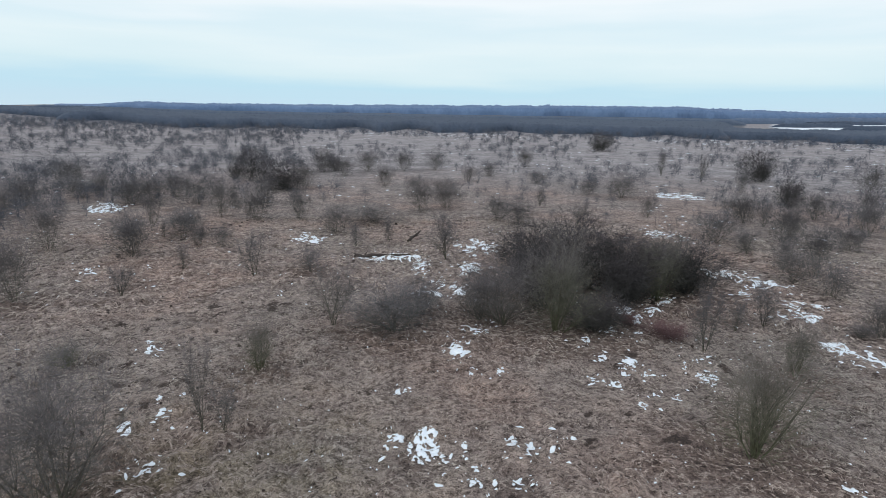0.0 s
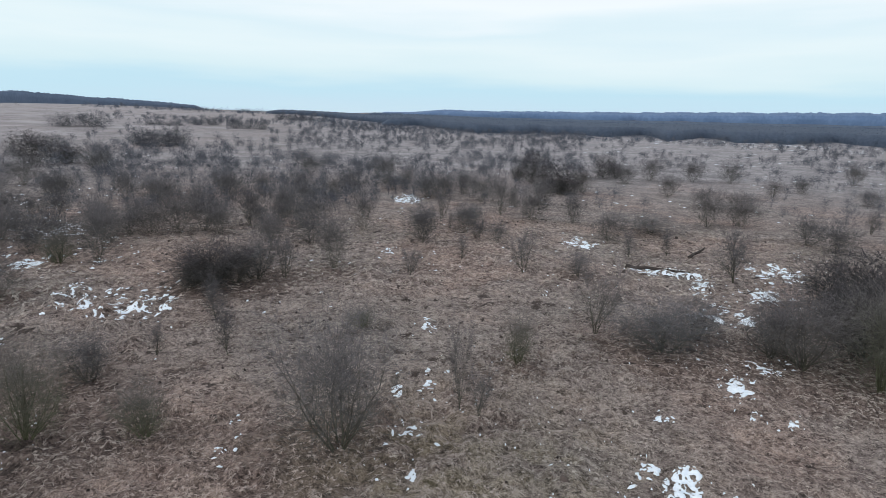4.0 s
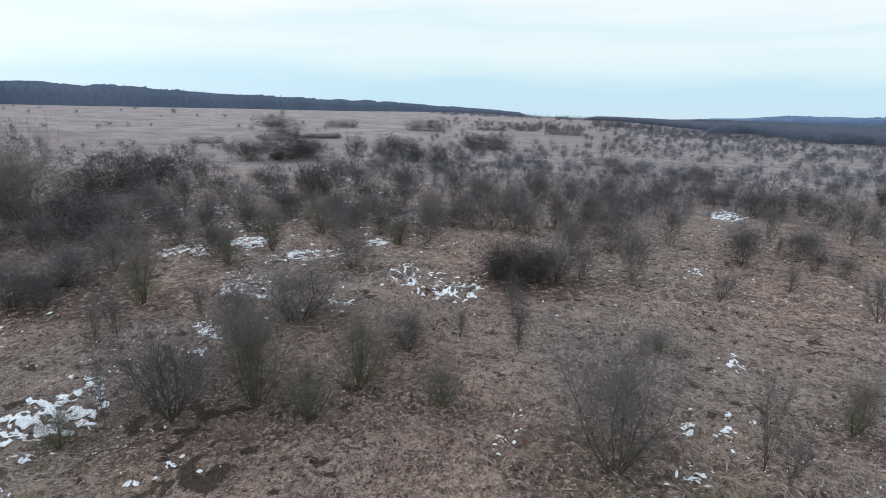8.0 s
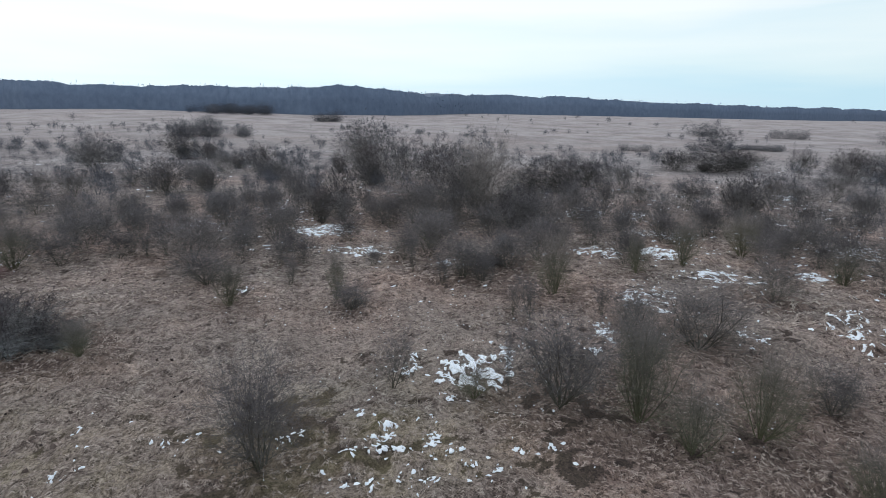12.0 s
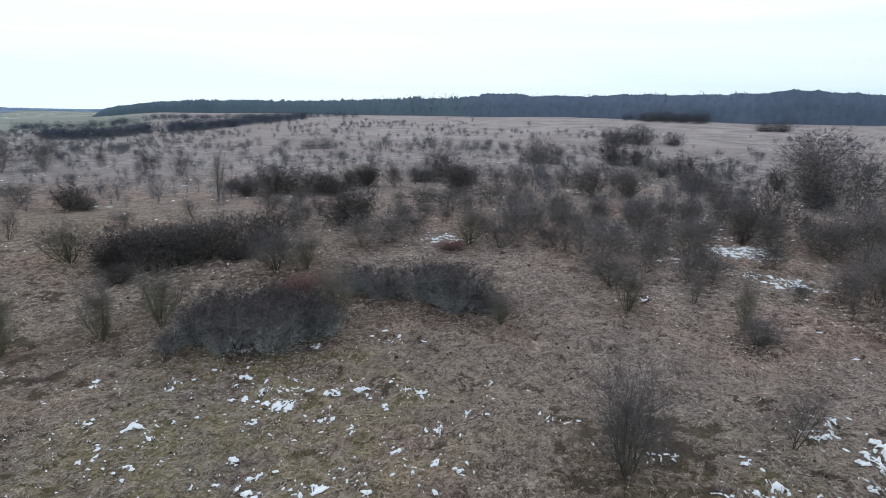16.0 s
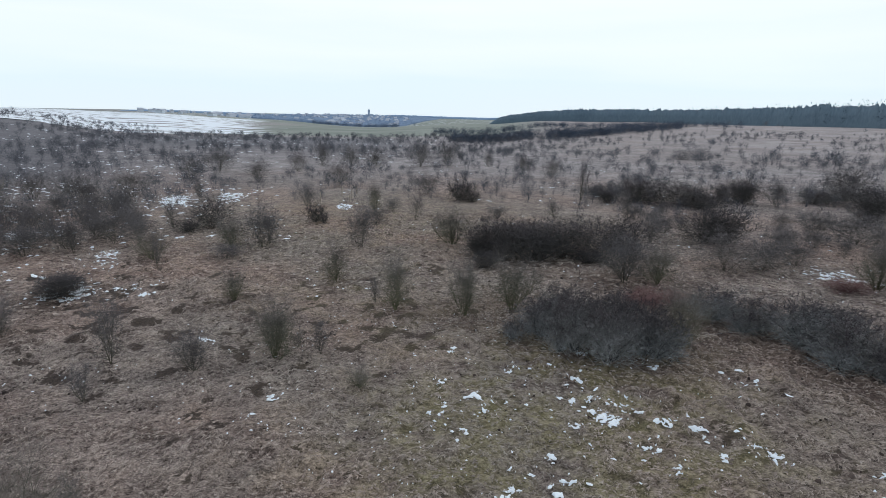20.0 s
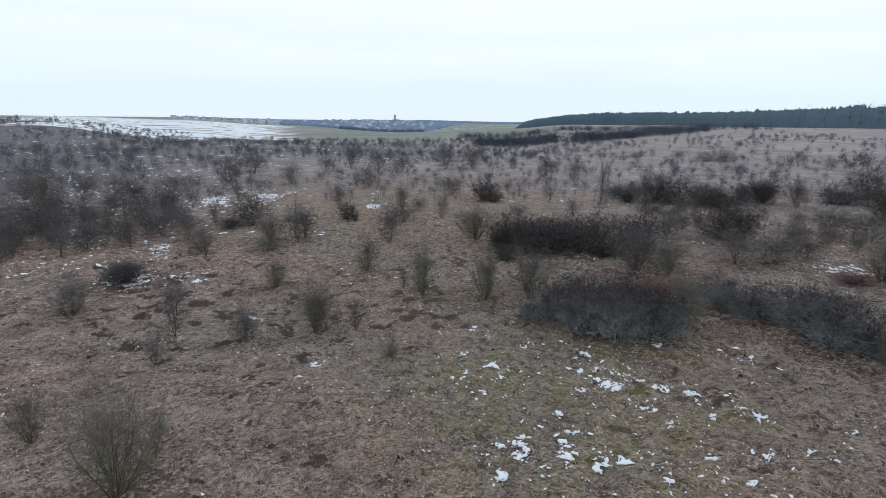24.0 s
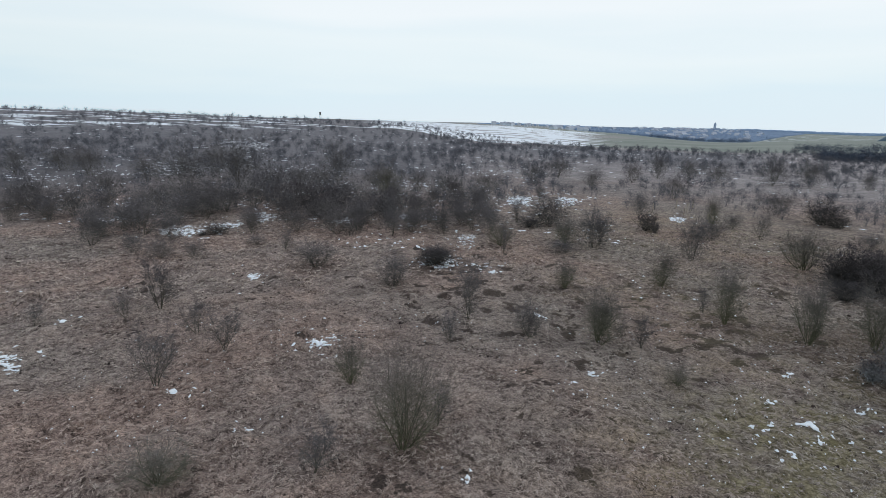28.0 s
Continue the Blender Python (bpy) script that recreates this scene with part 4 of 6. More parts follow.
UPLAND_2 = [
    (-163.7, 56.1, 1.7, 3.1), (-162.8, 58.5, 1.5, 3.1), (-162.0, 61.0, 1.7, 3.1), (-161.5, 49.5, 1.4, 4.1), (-160.5, 52.6, 1.6, 4.1), (-159.4, 55.8, 1.4, 4.1),
    (-158.3, 58.9, 1.6, 4.1), (-172.1, 48.7, 5.8, 11.3), (-154.4, 38.2, 2.5, 4.5), (-153.4, 41.8, 2.2, 4.5), (-152.4, 45.3, 2.5, 4.5), (-215.8, 55.8, 5.1, 11.6),
    (-149.6, 20.2, 1.8, 3.3), (-149.2, 22.8, 1.5, 3.3), (-148.8, 25.5, 1.8, 3.3), (-129.3, -40.8, 7.4, 13.7), (-238.5, -89.6, 4.9, 7.2), (-236.4, -95.1, 4.3, 7.2),
    (-239.3, -91.2, 3.7, 6.5), (-237.4, -96.1, 3.2, 6.5), (-79.7, -39.5, 3.1, 6.3), (-144.8, -81.0, 3.8, 4.8), (-150.5, -84.6, 3.4, 7.0), (-275.7, -142.4, 5.9, 9.5),
]
UPLAND_3 = [
    (-271.9, -149.2, 5.2, 9.5), (-268.0, -156.0, 5.9, 9.5), (-264.2, -162.8, 5.2, 9.5), (-294.2, -151.8, 5.6, 10.9), (-289.8, -159.5, 4.9, 10.9), (-285.4, -167.2, 5.6, 10.9),
    (-281.0, -174.9, 4.9, 10.9), (-99.9, -63.7, 3.4, 4.4), (-98.0, -66.6, 3.0, 4.4), (-144.9, -92.0, 5.4, 7.2), (-141.7, -96.9, 4.7, 7.2), (-141.0, -89.5, 5.4, 8.4),
    (-137.2, -95.2, 4.7, 8.4), (-88.4, -74.9, 3.9, 5.1), (-85.7, -78.0, 3.5, 5.1), (-66.0, -129.5, 3.3, 4.7), (-62.6, -131.2, 2.9, 4.7),
]
GREY_MID_1 = [
    (-34.9, -3.3, 1.9, 1.5), (23.9, 27.1, 2.2, 1.5), (-30.7, -20.1, 2.4, 2.7), (-36.7, -16.3, 2.1, 2.0), (-42.5, 6.6, 2.8, 2.2), (-31.4, 31.4, 2.9, 1.9),
    (-45.9, 0.4, 2.9, 3.8), (-46.1, 1.9, 2.5, 2.4), (-40.6, -22.9, 2.5, 2.4), (27.4, 38.1, 4.2, 2.2), (-44.8, 17.0, 2.4, 2.4), (26.4, 40.3, 3.1, 1.7),
    (-19.5, 44.4, 2.0, 1.4), (-28.9, -39.8, 2.1, 3.0), (26.0, 45.7, 2.0, 1.4), (-51.9, -9.1, 4.4, 5.3), (-38.2, -36.6, 2.8, 2.2), (-39.9, -35.2, 2.6, 2.2),
    (-41.8, 33.6, 3.4, 2.8), (-53.5, 4.9, 3.4, 3.3), (-42.9, -32.6, 2.3, 2.0), (-47.4, 27.3, 3.4, 2.7), (-52.9, -15.1, 3.3, 3.2), (-53.9, 11.1, 4.0, 2.8),
]
GREY_MID_2 = [
    (-47.4, -28.9, 3.5, 2.9), (-54.7, 15.3, 3.5, 3.4), (-51.2, -28.5, 3.7, 2.4), (-45.8, -38.0, 2.5, 2.5), (52.3, -28.6, 2.8, 1.6), (33.9, 51.5, 3.9, 2.2),
    (-57.8, 25.0, 3.7, 3.6), (58.5, -24.0, 2.2, 1.6), (-63.2, 3.7, 4.0, 3.2), (-58.0, -26.0, 3.9, 3.2), (-63.2, 7.0, 4.7, 3.2), (51.7, -37.1, 3.2, 3.1),
    (-58.9, 28.1, 2.6, 1.9), (61.5, -22.0, 2.8, 2.1), (-23.3, 62.7, 2.7, 1.6), (-44.5, 50.2, 3.2, 3.1), (-54.8, 39.3, 3.5, 3.4), (-43.8, 54.6, 3.3, 2.9),
    (35.0, -60.7, 3.0, 2.2), (34.0, 62.5, 2.7, 3.2), (64.4, -32.7, 4.0, 3.9), (-35.6, 64.0, 3.7, 4.3), (-62.4, 39.8, 3.4, 2.9), (-67.8, 35.6, 3.8, 3.0),
]
GREY_MID_3 = [
    (-58.2, 50.2, 3.2, 3.1), (-64.7, -42.1, 4.0, 3.1), (-72.7, 27.6, 4.7, 3.8), (48.9, 62.3, 4.0, 2.6), (-56.1, -57.3, 3.4, 3.3), (-42.1, 69.1, 3.3, 2.4),
    (-78.5, -19.8, 7.3, 7.1), (-45.2, -67.8, 3.3, 3.2), (50.5, -64.7, 3.4, 5.0), (-81.3, 11.4, 4.3, 3.3), (-19.6, 81.0, 3.8, 4.1), (-48.3, 72.6, 4.5, 4.4),
    (23.7, -85.1, 3.8, 3.6), (79.8, -47.2, 4.3, 5.0), (34.1, -86.6, 3.5, 3.9), (5.0, 94.3, 2.5, 2.4), (-81.8, -49.5, 3.9, 3.8), (46.3, 84.8, 4.0, 2.2),
    (-64.8, 74.2, 4.1, 5.0), (-16.7, 97.6, 3.6, 3.5), (89.1, -44.0, 4.4, 4.3), (-23.4, -96.9, 3.6, 3.0), (-74.6, -66.2, 6.2, 6.1), (-86.6, 51.5, 5.0, 5.9),
]
GREY_MID_4 = [
    (8.9, 101.1, 2.6, 2.6), (21.2, -101.6, 4.1, 3.0), (98.0, -38.1, 4.4, 4.3), (34.8, -100.3, 4.5, 4.4), (-13.8, 106.1, 3.9, 4.3), (86.2, -64.0, 4.2, 5.1),
    (-7.0, 108.0, 3.9, 4.4), (-20.1, -106.5, 3.4, 3.3), (-1.0, 110.3, 4.6, 4.5), (68.7, 88.1, 4.6, 5.4), (-104.4, 43.5, 5.0, 4.3), (18.8, -113.7, 4.6, 3.3),
    (13.4, -114.8, 5.2, 4.5), (8.5, -115.5, 3.5, 4.6), (-0.6, -116.7, 6.0, 5.8), (-6.5, -117.5, 6.1, 4.7), (-15.0, -118.5, 3.7, 2.4), (18.4, 120.8, 3.8, 3.7),
]
DARK_MID_1 = [
    (-39.6, -3.3, 1.1, 2.5), (-53.7, -2.3, 4.0, 5.0), (-27.5, -48.0, 3.9, 4.3), (-55.2, -20.3, 5.9, 4.6), (-68.7, 22.6, 4.4, 4.3), (-73.3, -12.7, 7.6, 8.1),
    (-49.4, -56.9, 3.9, 4.6), (-28.2, -70.5, 3.1, 3.7), (-61.7, -45.3, 4.8, 5.5), (-23.1, 78.8, 5.0, 6.4), (-42.5, -70.6, 3.3, 4.0), (45.7, 71.6, 3.8, 3.7),
    (-29.2, 86.3, 5.4, 5.3), (-87.7, -27.2, 5.4, 6.1), (-58.2, -73.4, 4.3, 6.5), (-86.4, -45.6, 5.0, 4.8),
]
DARK_MID_2 = [
    (-21.2, 102.8, 4.3, 5.2), (-100.3, 49.0, 6.5, 7.4), (-111.2, 24.4, 4.1, 6.8), (57.0, 100.5, 6.3, 6.1), (-111.5, 32.4, 4.7, 12.5), (-97.7, -67.7, 6.1, 6.6),
    (51.3, 179.9, 6.5, 8.1),
]
MOSSY_MID_1 = [
    (6.0, -23.5, 2.5, 2.1), (6.3, -25.4, 1.6, 1.6), (-42.7, -8.4, 2.3, 1.8), (18.6, -39.5, 2.2, 1.9), (-42.9, 10.8, 3.7, 2.3), (-40.7, 20.7, 2.3, 2.7),
    (-30.8, -34.4, 3.0, 2.9), (-47.2, 16.3, 3.1, 3.0), (4.5, -61.9, 3.2, 1.9), (43.0, -57.1, 3.8, 4.4),
]
SPARSE_MID_1 = [
    (-36.2, -8.2, 2.9, 0.8), (-35.5, -29.2, 1.5, 1.2), (11.9, -45.6, 2.1, 1.8), (-4.1, 47.0, 1.8, 1.2), (25.4, -41.8, 2.7, 1.4), (31.6, -37.4, 1.6, 1.0),
    (-24.0, 47.5, 1.4, 0.7), (26.9, -47.3, 2.2, 1.4), (29.4, -46.0, 2.4, 1.7), (-27.2, 51.7, 3.0, 1.7), (-21.9, -56.3, 3.1, 1.8), (34.6, 57.6, 2.5, 1.8),
    (12.7, 68.8, 2.2, 1.8), (25.6, -66.9, 2.3, 1.5), (-20.5, -68.8, 4.4, 2.2), (46.3, 98.5, 4.1, 2.0), (42.9, 108.1, 4.5, 2.2),
]
GREY_MID_5 = [
    (13.7, -40.6, 1.1, 2.3), (53.2, -46.6, 5.1, 4.9), (66.6, -26.2, 3.7, 3.6), (52.4, -51.1, 4.4, 4.3), (52.7, -55.4, 4.7, 4.5), (65.7, -43.7, 6.9, 6.7),
    (64.6, -51.0, 7.4, 8.8), (59.3, -66.5, 7.2, 5.3), (99.8, -45.3, 4.8, 5.5),
]
SNOW_1 = [
    (-0.1, 16.5, 0.48, 0.83, 0.8), (-1.1, 17.0, 0.3, 0.28, 0.65), (-1.4, 16.4, 0.13, 0.16, 0.65), (-1.1, 20.3, 0.37, 0.23, 0.75), (1.2, 24.3, 0.66, 1.01, 0.65),
    (1.9, 22.2, 0.17, 0.39, 0.55), (3.1, 21.9, 0.19, 0.34, 0.65), (2.3, 26.9, 0.73, 0.88, 0.45), (0.6, 15.8, 0.28, 0.28, 0.45), (1.3, 16.3, 0.1, 0.43, 0.55),
    (1.7, 15.4, 0.13, 0.16, 0.75), (3.0, 16.7, 0.23, 0.38, 0.65), (3.6, 16.5, 0.19, 0.39, 0.75), (4.4, 16.2, 0.2, 0.18, 0.55), (4.7, 16.7, 0.19, 0.26, 0.45),
    (2.2, 14.6, 0.1, 0.16, 0.65), (1.5, 14.4, 0.1, 0.25, 0.65), (11.1, 30.0, 0.49, 0.88, 0.75), (11.4, 28.7, 0.3, 0.56, 0.65), (12.7, 30.0, 0.46, 0.92, 0.65),
]
SNOW_2 = [
    (14.2, 31.8, 0.39, 1.04, 0.55), (7.7, 25.6, 0.27, 0.62, 0.45), (9.4, 26.9, 0.2, 0.55, 0.65), (10.8, 27.0, 0.2, 0.51, 0.55), (9.2, 23.2, 0.34, 0.83, 0.75),
    (9.5, 22.0, 0.19, 0.27, 0.65), (7.9, 23.6, 0.3, 0.54, 0.45), (8.6, 22.2, 0.28, 0.31, 0.55), (7.2, 21.5, 0.35, 0.28, 0.45), (8.0, 21.1, 0.29, 0.18, 0.55),
    (11.7, 23.0, 0.24, 0.3, 0.65), (12.3, 23.4, 0.24, 0.32, 0.55), (12.2, 21.9, 0.46, 0.75, 0.55), (20.2, 34.0, 0.34, 0.6, 0.65), (17.1, 26.0, 0.26, 0.66, 0.45),
    (10.2, 20.1, 0.32, 0.33, 0.35), (8.5, 19.3, 0.25, 0.13, 0.45), (-22.3, -2.3, 1.46, 1.62, 0.66), (-22.1, -5.2, 0.73, 1.21, 0.3), (-24.1, -1.0, 0.39, 1.17, 0.55),
]
SNOW_3 = [
    (-18.0, -5.9, 0.27, 0.38, 0.55), (-15.9, -7.8, 0.37, 0.17, 0.45), (-16.7, -4.8, 0.48, 0.24, 0.55), (-16.0, -4.6, 0.46, 0.1, 0.65), (-17.4, -4.6, 0.39, 0.19, 0.55),
    (-16.1, -3.9, 0.37, 0.27, 0.65), (-15.6, -5.5, 0.36, 0.34, 0.45), (-16.9, -3.0, 0.29, 0.52, 0.45), (-16.4, -2.2, 0.37, 0.16, 0.55), (-15.7, -1.6, 0.18, 0.17, 0.55),
    (-15.6, -0.8, 0.23, 0.13, 0.65), (-16.9, -0.1, 0.47, 0.21, 0.45), (-17.2, 1.1, 0.29, 0.2, 0.45), (-14.1, -4.3, 0.2, 0.26, 0.65), (-14.8, -3.5, 0.26, 0.1, 0.45),
    (-14.6, -2.6, 0.25, 0.2, 0.55), (-28.1, 3.7, 0.59, 1.3, 0.55), (-25.4, 3.1, 0.4, 0.32, 0.4), (-34.8, 6.0, 0.72, 1.87, 0.45), (-34.0, 7.3, 1.05, 2.83, 0.4),
]
SNOW_4 = [
    (-19.7, -2.9, 0.44, 0.18, 0.45), (-29.9, -17.2, 0.66, 0.61, 0.45), (-14.0, -5.1, 0.33, 0.1, 0.35), (-7.4, -18.4, 0.4, 0.49, 0.8), (-8.2, -16.7, 0.42, 0.29, 0.55),
    (-7.0, -19.1, 0.34, 0.21, 0.55), (-6.4, -19.9, 0.18, 0.13, 0.65), (-8.5, -19.2, 0.58, 0.37, 0.45), (-9.3, -18.1, 0.32, 0.16, 0.65), (-10.4, -17.3, 0.39, 0.12, 0.65),
    (-12.1, -16.1, 0.68, 0.47, 0.45), (-10.5, -16.1, 0.22, 0.38, 0.45), (-7.1, -21.5, 0.37, 0.19, 0.55), (-8.7, -20.1, 0.36, 0.15, 0.45), (-7.3, -19.9, 0.35, 0.13, 0.45),
    (-2.5, -20.1, 0.31, 0.32, 0.65), (-2.9, -19.3, 0.1, 0.36, 0.65), (-3.8, -19.8, 0.17, 0.2, 0.55), (-4.4, -22.4, 0.36, 0.23, 0.45), (-6.0, -18.0, 0.25, 0.14, 0.45),
]
SNOW_5 = [
    (-8.6, -15.2, 0.2, 0.16, 0.55), (-4.7, -16.1, 0.22, 0.15, 0.65), (-5.0, -14.9, 0.27, 0.18, 0.55), (-4.5, -14.3, 0.17, 0.26, 0.65), (-6.3, -13.2, 0.31, 0.2, 0.75),
    (-7.3, -12.2, 0.2, 0.2, 0.65), (-2.0, -17.6, 0.22, 0.15, 0.55), (-9.7, -11.9, 0.14, 0.13, 0.65), (-9.9, -11.0, 0.26, 0.19, 0.45), (-8.9, -12.0, 0.12, 0.13, 0.55),
    (-9.1, -13.3, 0.19, 0.16, 0.55), (-11.2, -13.6, 0.14, 0.39, 0.55), (-12.7, -13.5, 0.42, 0.21, 0.4), (-14.8, -14.9, 0.18, 0.24, 0.45), (-9.4, -25.9, 0.29, 0.29, 0.45),
    (-8.0, -24.2, 0.27, 0.36, 0.55), (-10.9, -22.8, 0.28, 0.28, 0.65), (-14.4, -21.3, 0.84, 0.26, 0.35), (-14.8, -11.7, 0.41, 0.17, 0.35), (-15.3, -10.9, 0.4, 0.28, 0.4),
]
SNOW_6 = [
    (-1.3, -19.3, 0.15, 0.58, 0.55), (-1.2, -21.1, 0.16, 0.31, 0.55), (-0.8, -18.7, 0.15, 0.13, 0.65), (-2.0, -24.5, 0.13, 0.53, 0.85), (5.3, -20.1, 0.24, 0.31, 0.65),
    (9.7, -25.4, 0.4, 0.5, 0.45), (-3.1, -14.6, 0.17, 0.28, 0.65), (-3.0, -13.8, 0.31, 0.66, 0.65), (-2.4, -13.9, 0.22, 0.14, 0.55), (-4.5, -13.5, 0.32, 0.63, 0.65),
    (-3.6, -13.0, 0.1, 0.35, 0.65), (-2.2, -12.2, 0.22, 0.28, 0.65), (-5.5, -13.0, 0.31, 0.46, 0.65), (3.1, 14.5, 0.4, 0.4, 0.6), (-1.0, 39.1, 0.7, 2.2, 0.6),
    (2.5, 38.6, 0.9, 2.1, 0.6), (0.6, 33.9, 1.6, 2.4, 0.35), (3.5, 45.7, 1.9, 2.4, 0.5), (-3.6, 41.6, 2.2, 1.0, 0.9), (-11.4, 47.8, 1.5, 1.8, 0.6),
]
SNOW_7 = [
    (22.0, 52.3, 2.0, 2.2, 0.5), (21.4, 38.5, 1.9, 1.3, 0.6), (22.8, 36.2, 1.6, 1.2, 0.5), (21.3, 30.0, 1.0, 1.3, 0.6), (20.5, 25.7, 0.7, 0.7, 0.6),
    (13.4, 14.4, 0.4, 0.3, 0.7), (34.5, 79.5, 3.5, 3.2, 0.5), (22.7, 31.9, 1.4, 1.0, 0.4), (21.0, 24.4, 1.1, 1.6, 0.25), (-28.5, 18.0, 2.0, 3.4, 0.45),
    (-32.3, 17.1, 1.2, 2.3, 0.45), (-10.7, 17.1, 0.2, 0.5, 0.7), (-10.0, 18.5, 0.3, 1.0, 0.35), (-7.5, 12.9, 0.2, 0.4, 0.6), (-13.0, 23.8, 0.4, 0.8, 0.5),
    (-23.9, 36.2, 0.5, 1.4, 0.3), (-37.1, 60.7, 1.5, 3.9, 0.6), (-51.1, 26.1, 2.1, 3.0, 0.4), (-8.7, 14.9, 0.6, 0.7, 0.25), (-13.4, 10.8, 0.2, 0.2, 0.5),
]
SNOW_8 = [
    (-14.3, 12.1, 0.1, 0.3, 0.5), (-48.1, -19.2, 2.4, 2.4, 0.75), (-46.4, 9.8, 1.3, 1.7, 0.8), (-29.0, 11.1, 0.8, 0.9, 0.5), (-40.1, 12.8, 2.6, 1.7, 0.45),
    (-42.2, 19.3, 0.9, 1.1, 0.8), (-41.2, -13.3, 2.6, 2.2, 0.4), (-45.2, 4.9, 1.7, 1.6, 0.5), (-39.3, -5.8, 1.0, 1.2, 0.5), (-64.8, 5.1, 2.1, 4.1, 0.5),
    (-65.0, 10.4, 1.4, 4.2, 0.4), (-54.3, 12.1, 3.5, 2.4, 0.4), (-83.2, 33.3, 1.2, 3.5, 0.6), (-30.3, -37.8, 2.0, 1.8, 0.4), (-47.2, -31.9, 2.4, 2.4, 0.3),
    (8.2, -64.2, 0.8, 1.5, 0.8), (16.7, -15.9, 0.7, 1.3, 0.55), (44.7, -28.2, 1.9, 2.4, 0.75), (28.4, -22.1, 0.4, 0.8, 0.8), (18.5, -9.4, 0.2, 0.3, 0.8),
]
SNOW_9 = [
    (26.7, -7.3, 0.5, 1.3, 0.5), (30.1, -11.1, 0.2, 0.5, 0.7), (44.7, -37.6, 1.7, 2.7, 0.5), (36.8, -40.8, 1.4, 1.9, 0.6), (33.2, -46.7, 0.6, 1.4, 0.8),
    (31.0, -48.2, 1.2, 1.7, 0.5), (28.3, -66.8, 1.6, 4.2, 0.7), (22.7, -69.9, 1.6, 4.3, 0.5), (22.3, -40.5, 0.8, 2.3, 0.5), (20.1, -32.3, 1.5, 2.0, 0.5),
    (16.4, -32.3, 1.0, 1.5, 0.4), (6.4, -10.7, 0.1, 0.2, 0.6), (43.7, -32.2, 1.6, 1.7, 0.5), (14.0, -9.0, 0.6, 0.2, 0.3), (54.7, -27.8, 2.6, 2.0, 0.4),
    (90.8, -58.3, 5.8, 11.2, 0.3), (132.6, -109.8, 7.4, 22.2, 0.5),
]


def drift(count, az_lo, az_hi, r_lo, r_hi, seed, h=(1.8, 3.4)):
    """More bare hawthorns in the gaps of the wider scrub."""
    rng = random.Random(seed)
    rows, tries = [], 0
    while len(rows) < count and tries < count * 40:
        tries += 1
        x, y = spot(rng.uniform(az_lo, az_hi), math.sqrt(rng.uniform(r_lo ** 2, r_hi ** 2)))
        x, y = float(x), float(y)
        if all((x - a) ** 2 + (y - b) ** 2 > (1.1 + 0.5 * w) ** 2 for a, b, _, w in STANDING + rows) and all((x - p[0]) ** 2 + (y - p[1]) ** 2 > (0.8 + p[2]) ** 2 for p in LYING):
            tall = rng.uniform(*h)
            rows.append((x, y, tall, tall * rng.uniform(0.7, 1.15)))
    plant("grey", rows, seed)


STANDING = [row for rows in (GREY_1, GREY_2, GREY_3, GREY_4, GREY_5, GREY_6, GREY_MID_1, GREY_MID_2, GREY_MID_3, GREY_MID_4, GREY_MID_5, MOSSY_1, MOSSY_MID_1, DARK_1, DARK_2, DARK_MID_1, DARK_MID_2, PALE_1) for row in rows]
LYING = [row for rows in (SNOW_1, SNOW_2, SNOW_3, SNOW_4, SNOW_5, SNOW_6, SNOW_7, SNOW_8, SNOW_9) for row in rows]
drift(55, 62, 134, 40, 64, 901)
drift(14, 18, 60, 46, 64, 902)
drift(44, 206, 246, 48, 66, 903)
drift(16, 134, 158, 50, 66, 904, (1.4, 2.6))

# fallen leaves lie where the nearer shrubs stand
LITTER = [row for rows in (GREY_1, GREY_2, GREY_3, GREY_4, GREY_5, MOSSY_1, DARK_1, DARK_2, PALE_1) for row in rows if math.hypot(row[0], row[1]) < 42 and row[3] > 1.5]
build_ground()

for kind, groups in (("grey", (GREY_1, GREY_2, GREY_3, GREY_4, GREY_5, GREY_6, GREY_MID_1, GREY_MID_2, GREY_MID_3, GREY_MID_4, GREY_MID_5)), ("mossy", (MOSSY_1, MOSSY_2, MOSSY_MID_1)), ("sparse", (SPARSE_1, SPARSE_2, SPARSE_MID_1)),
                     ("dark", (DARK_1, DARK_2, DARK_MID_1, DARK_MID_2)), ("pale", (PALE_1,)), ("tall", (TALL_1,)), ("low", (LOW_1,)), ("upland", (UPLAND_1, UPLAND_2, UPLAND_3))):
    for i, rows in enumerate(groups):
        plant(kind, rows, 100 * i + len(kind))


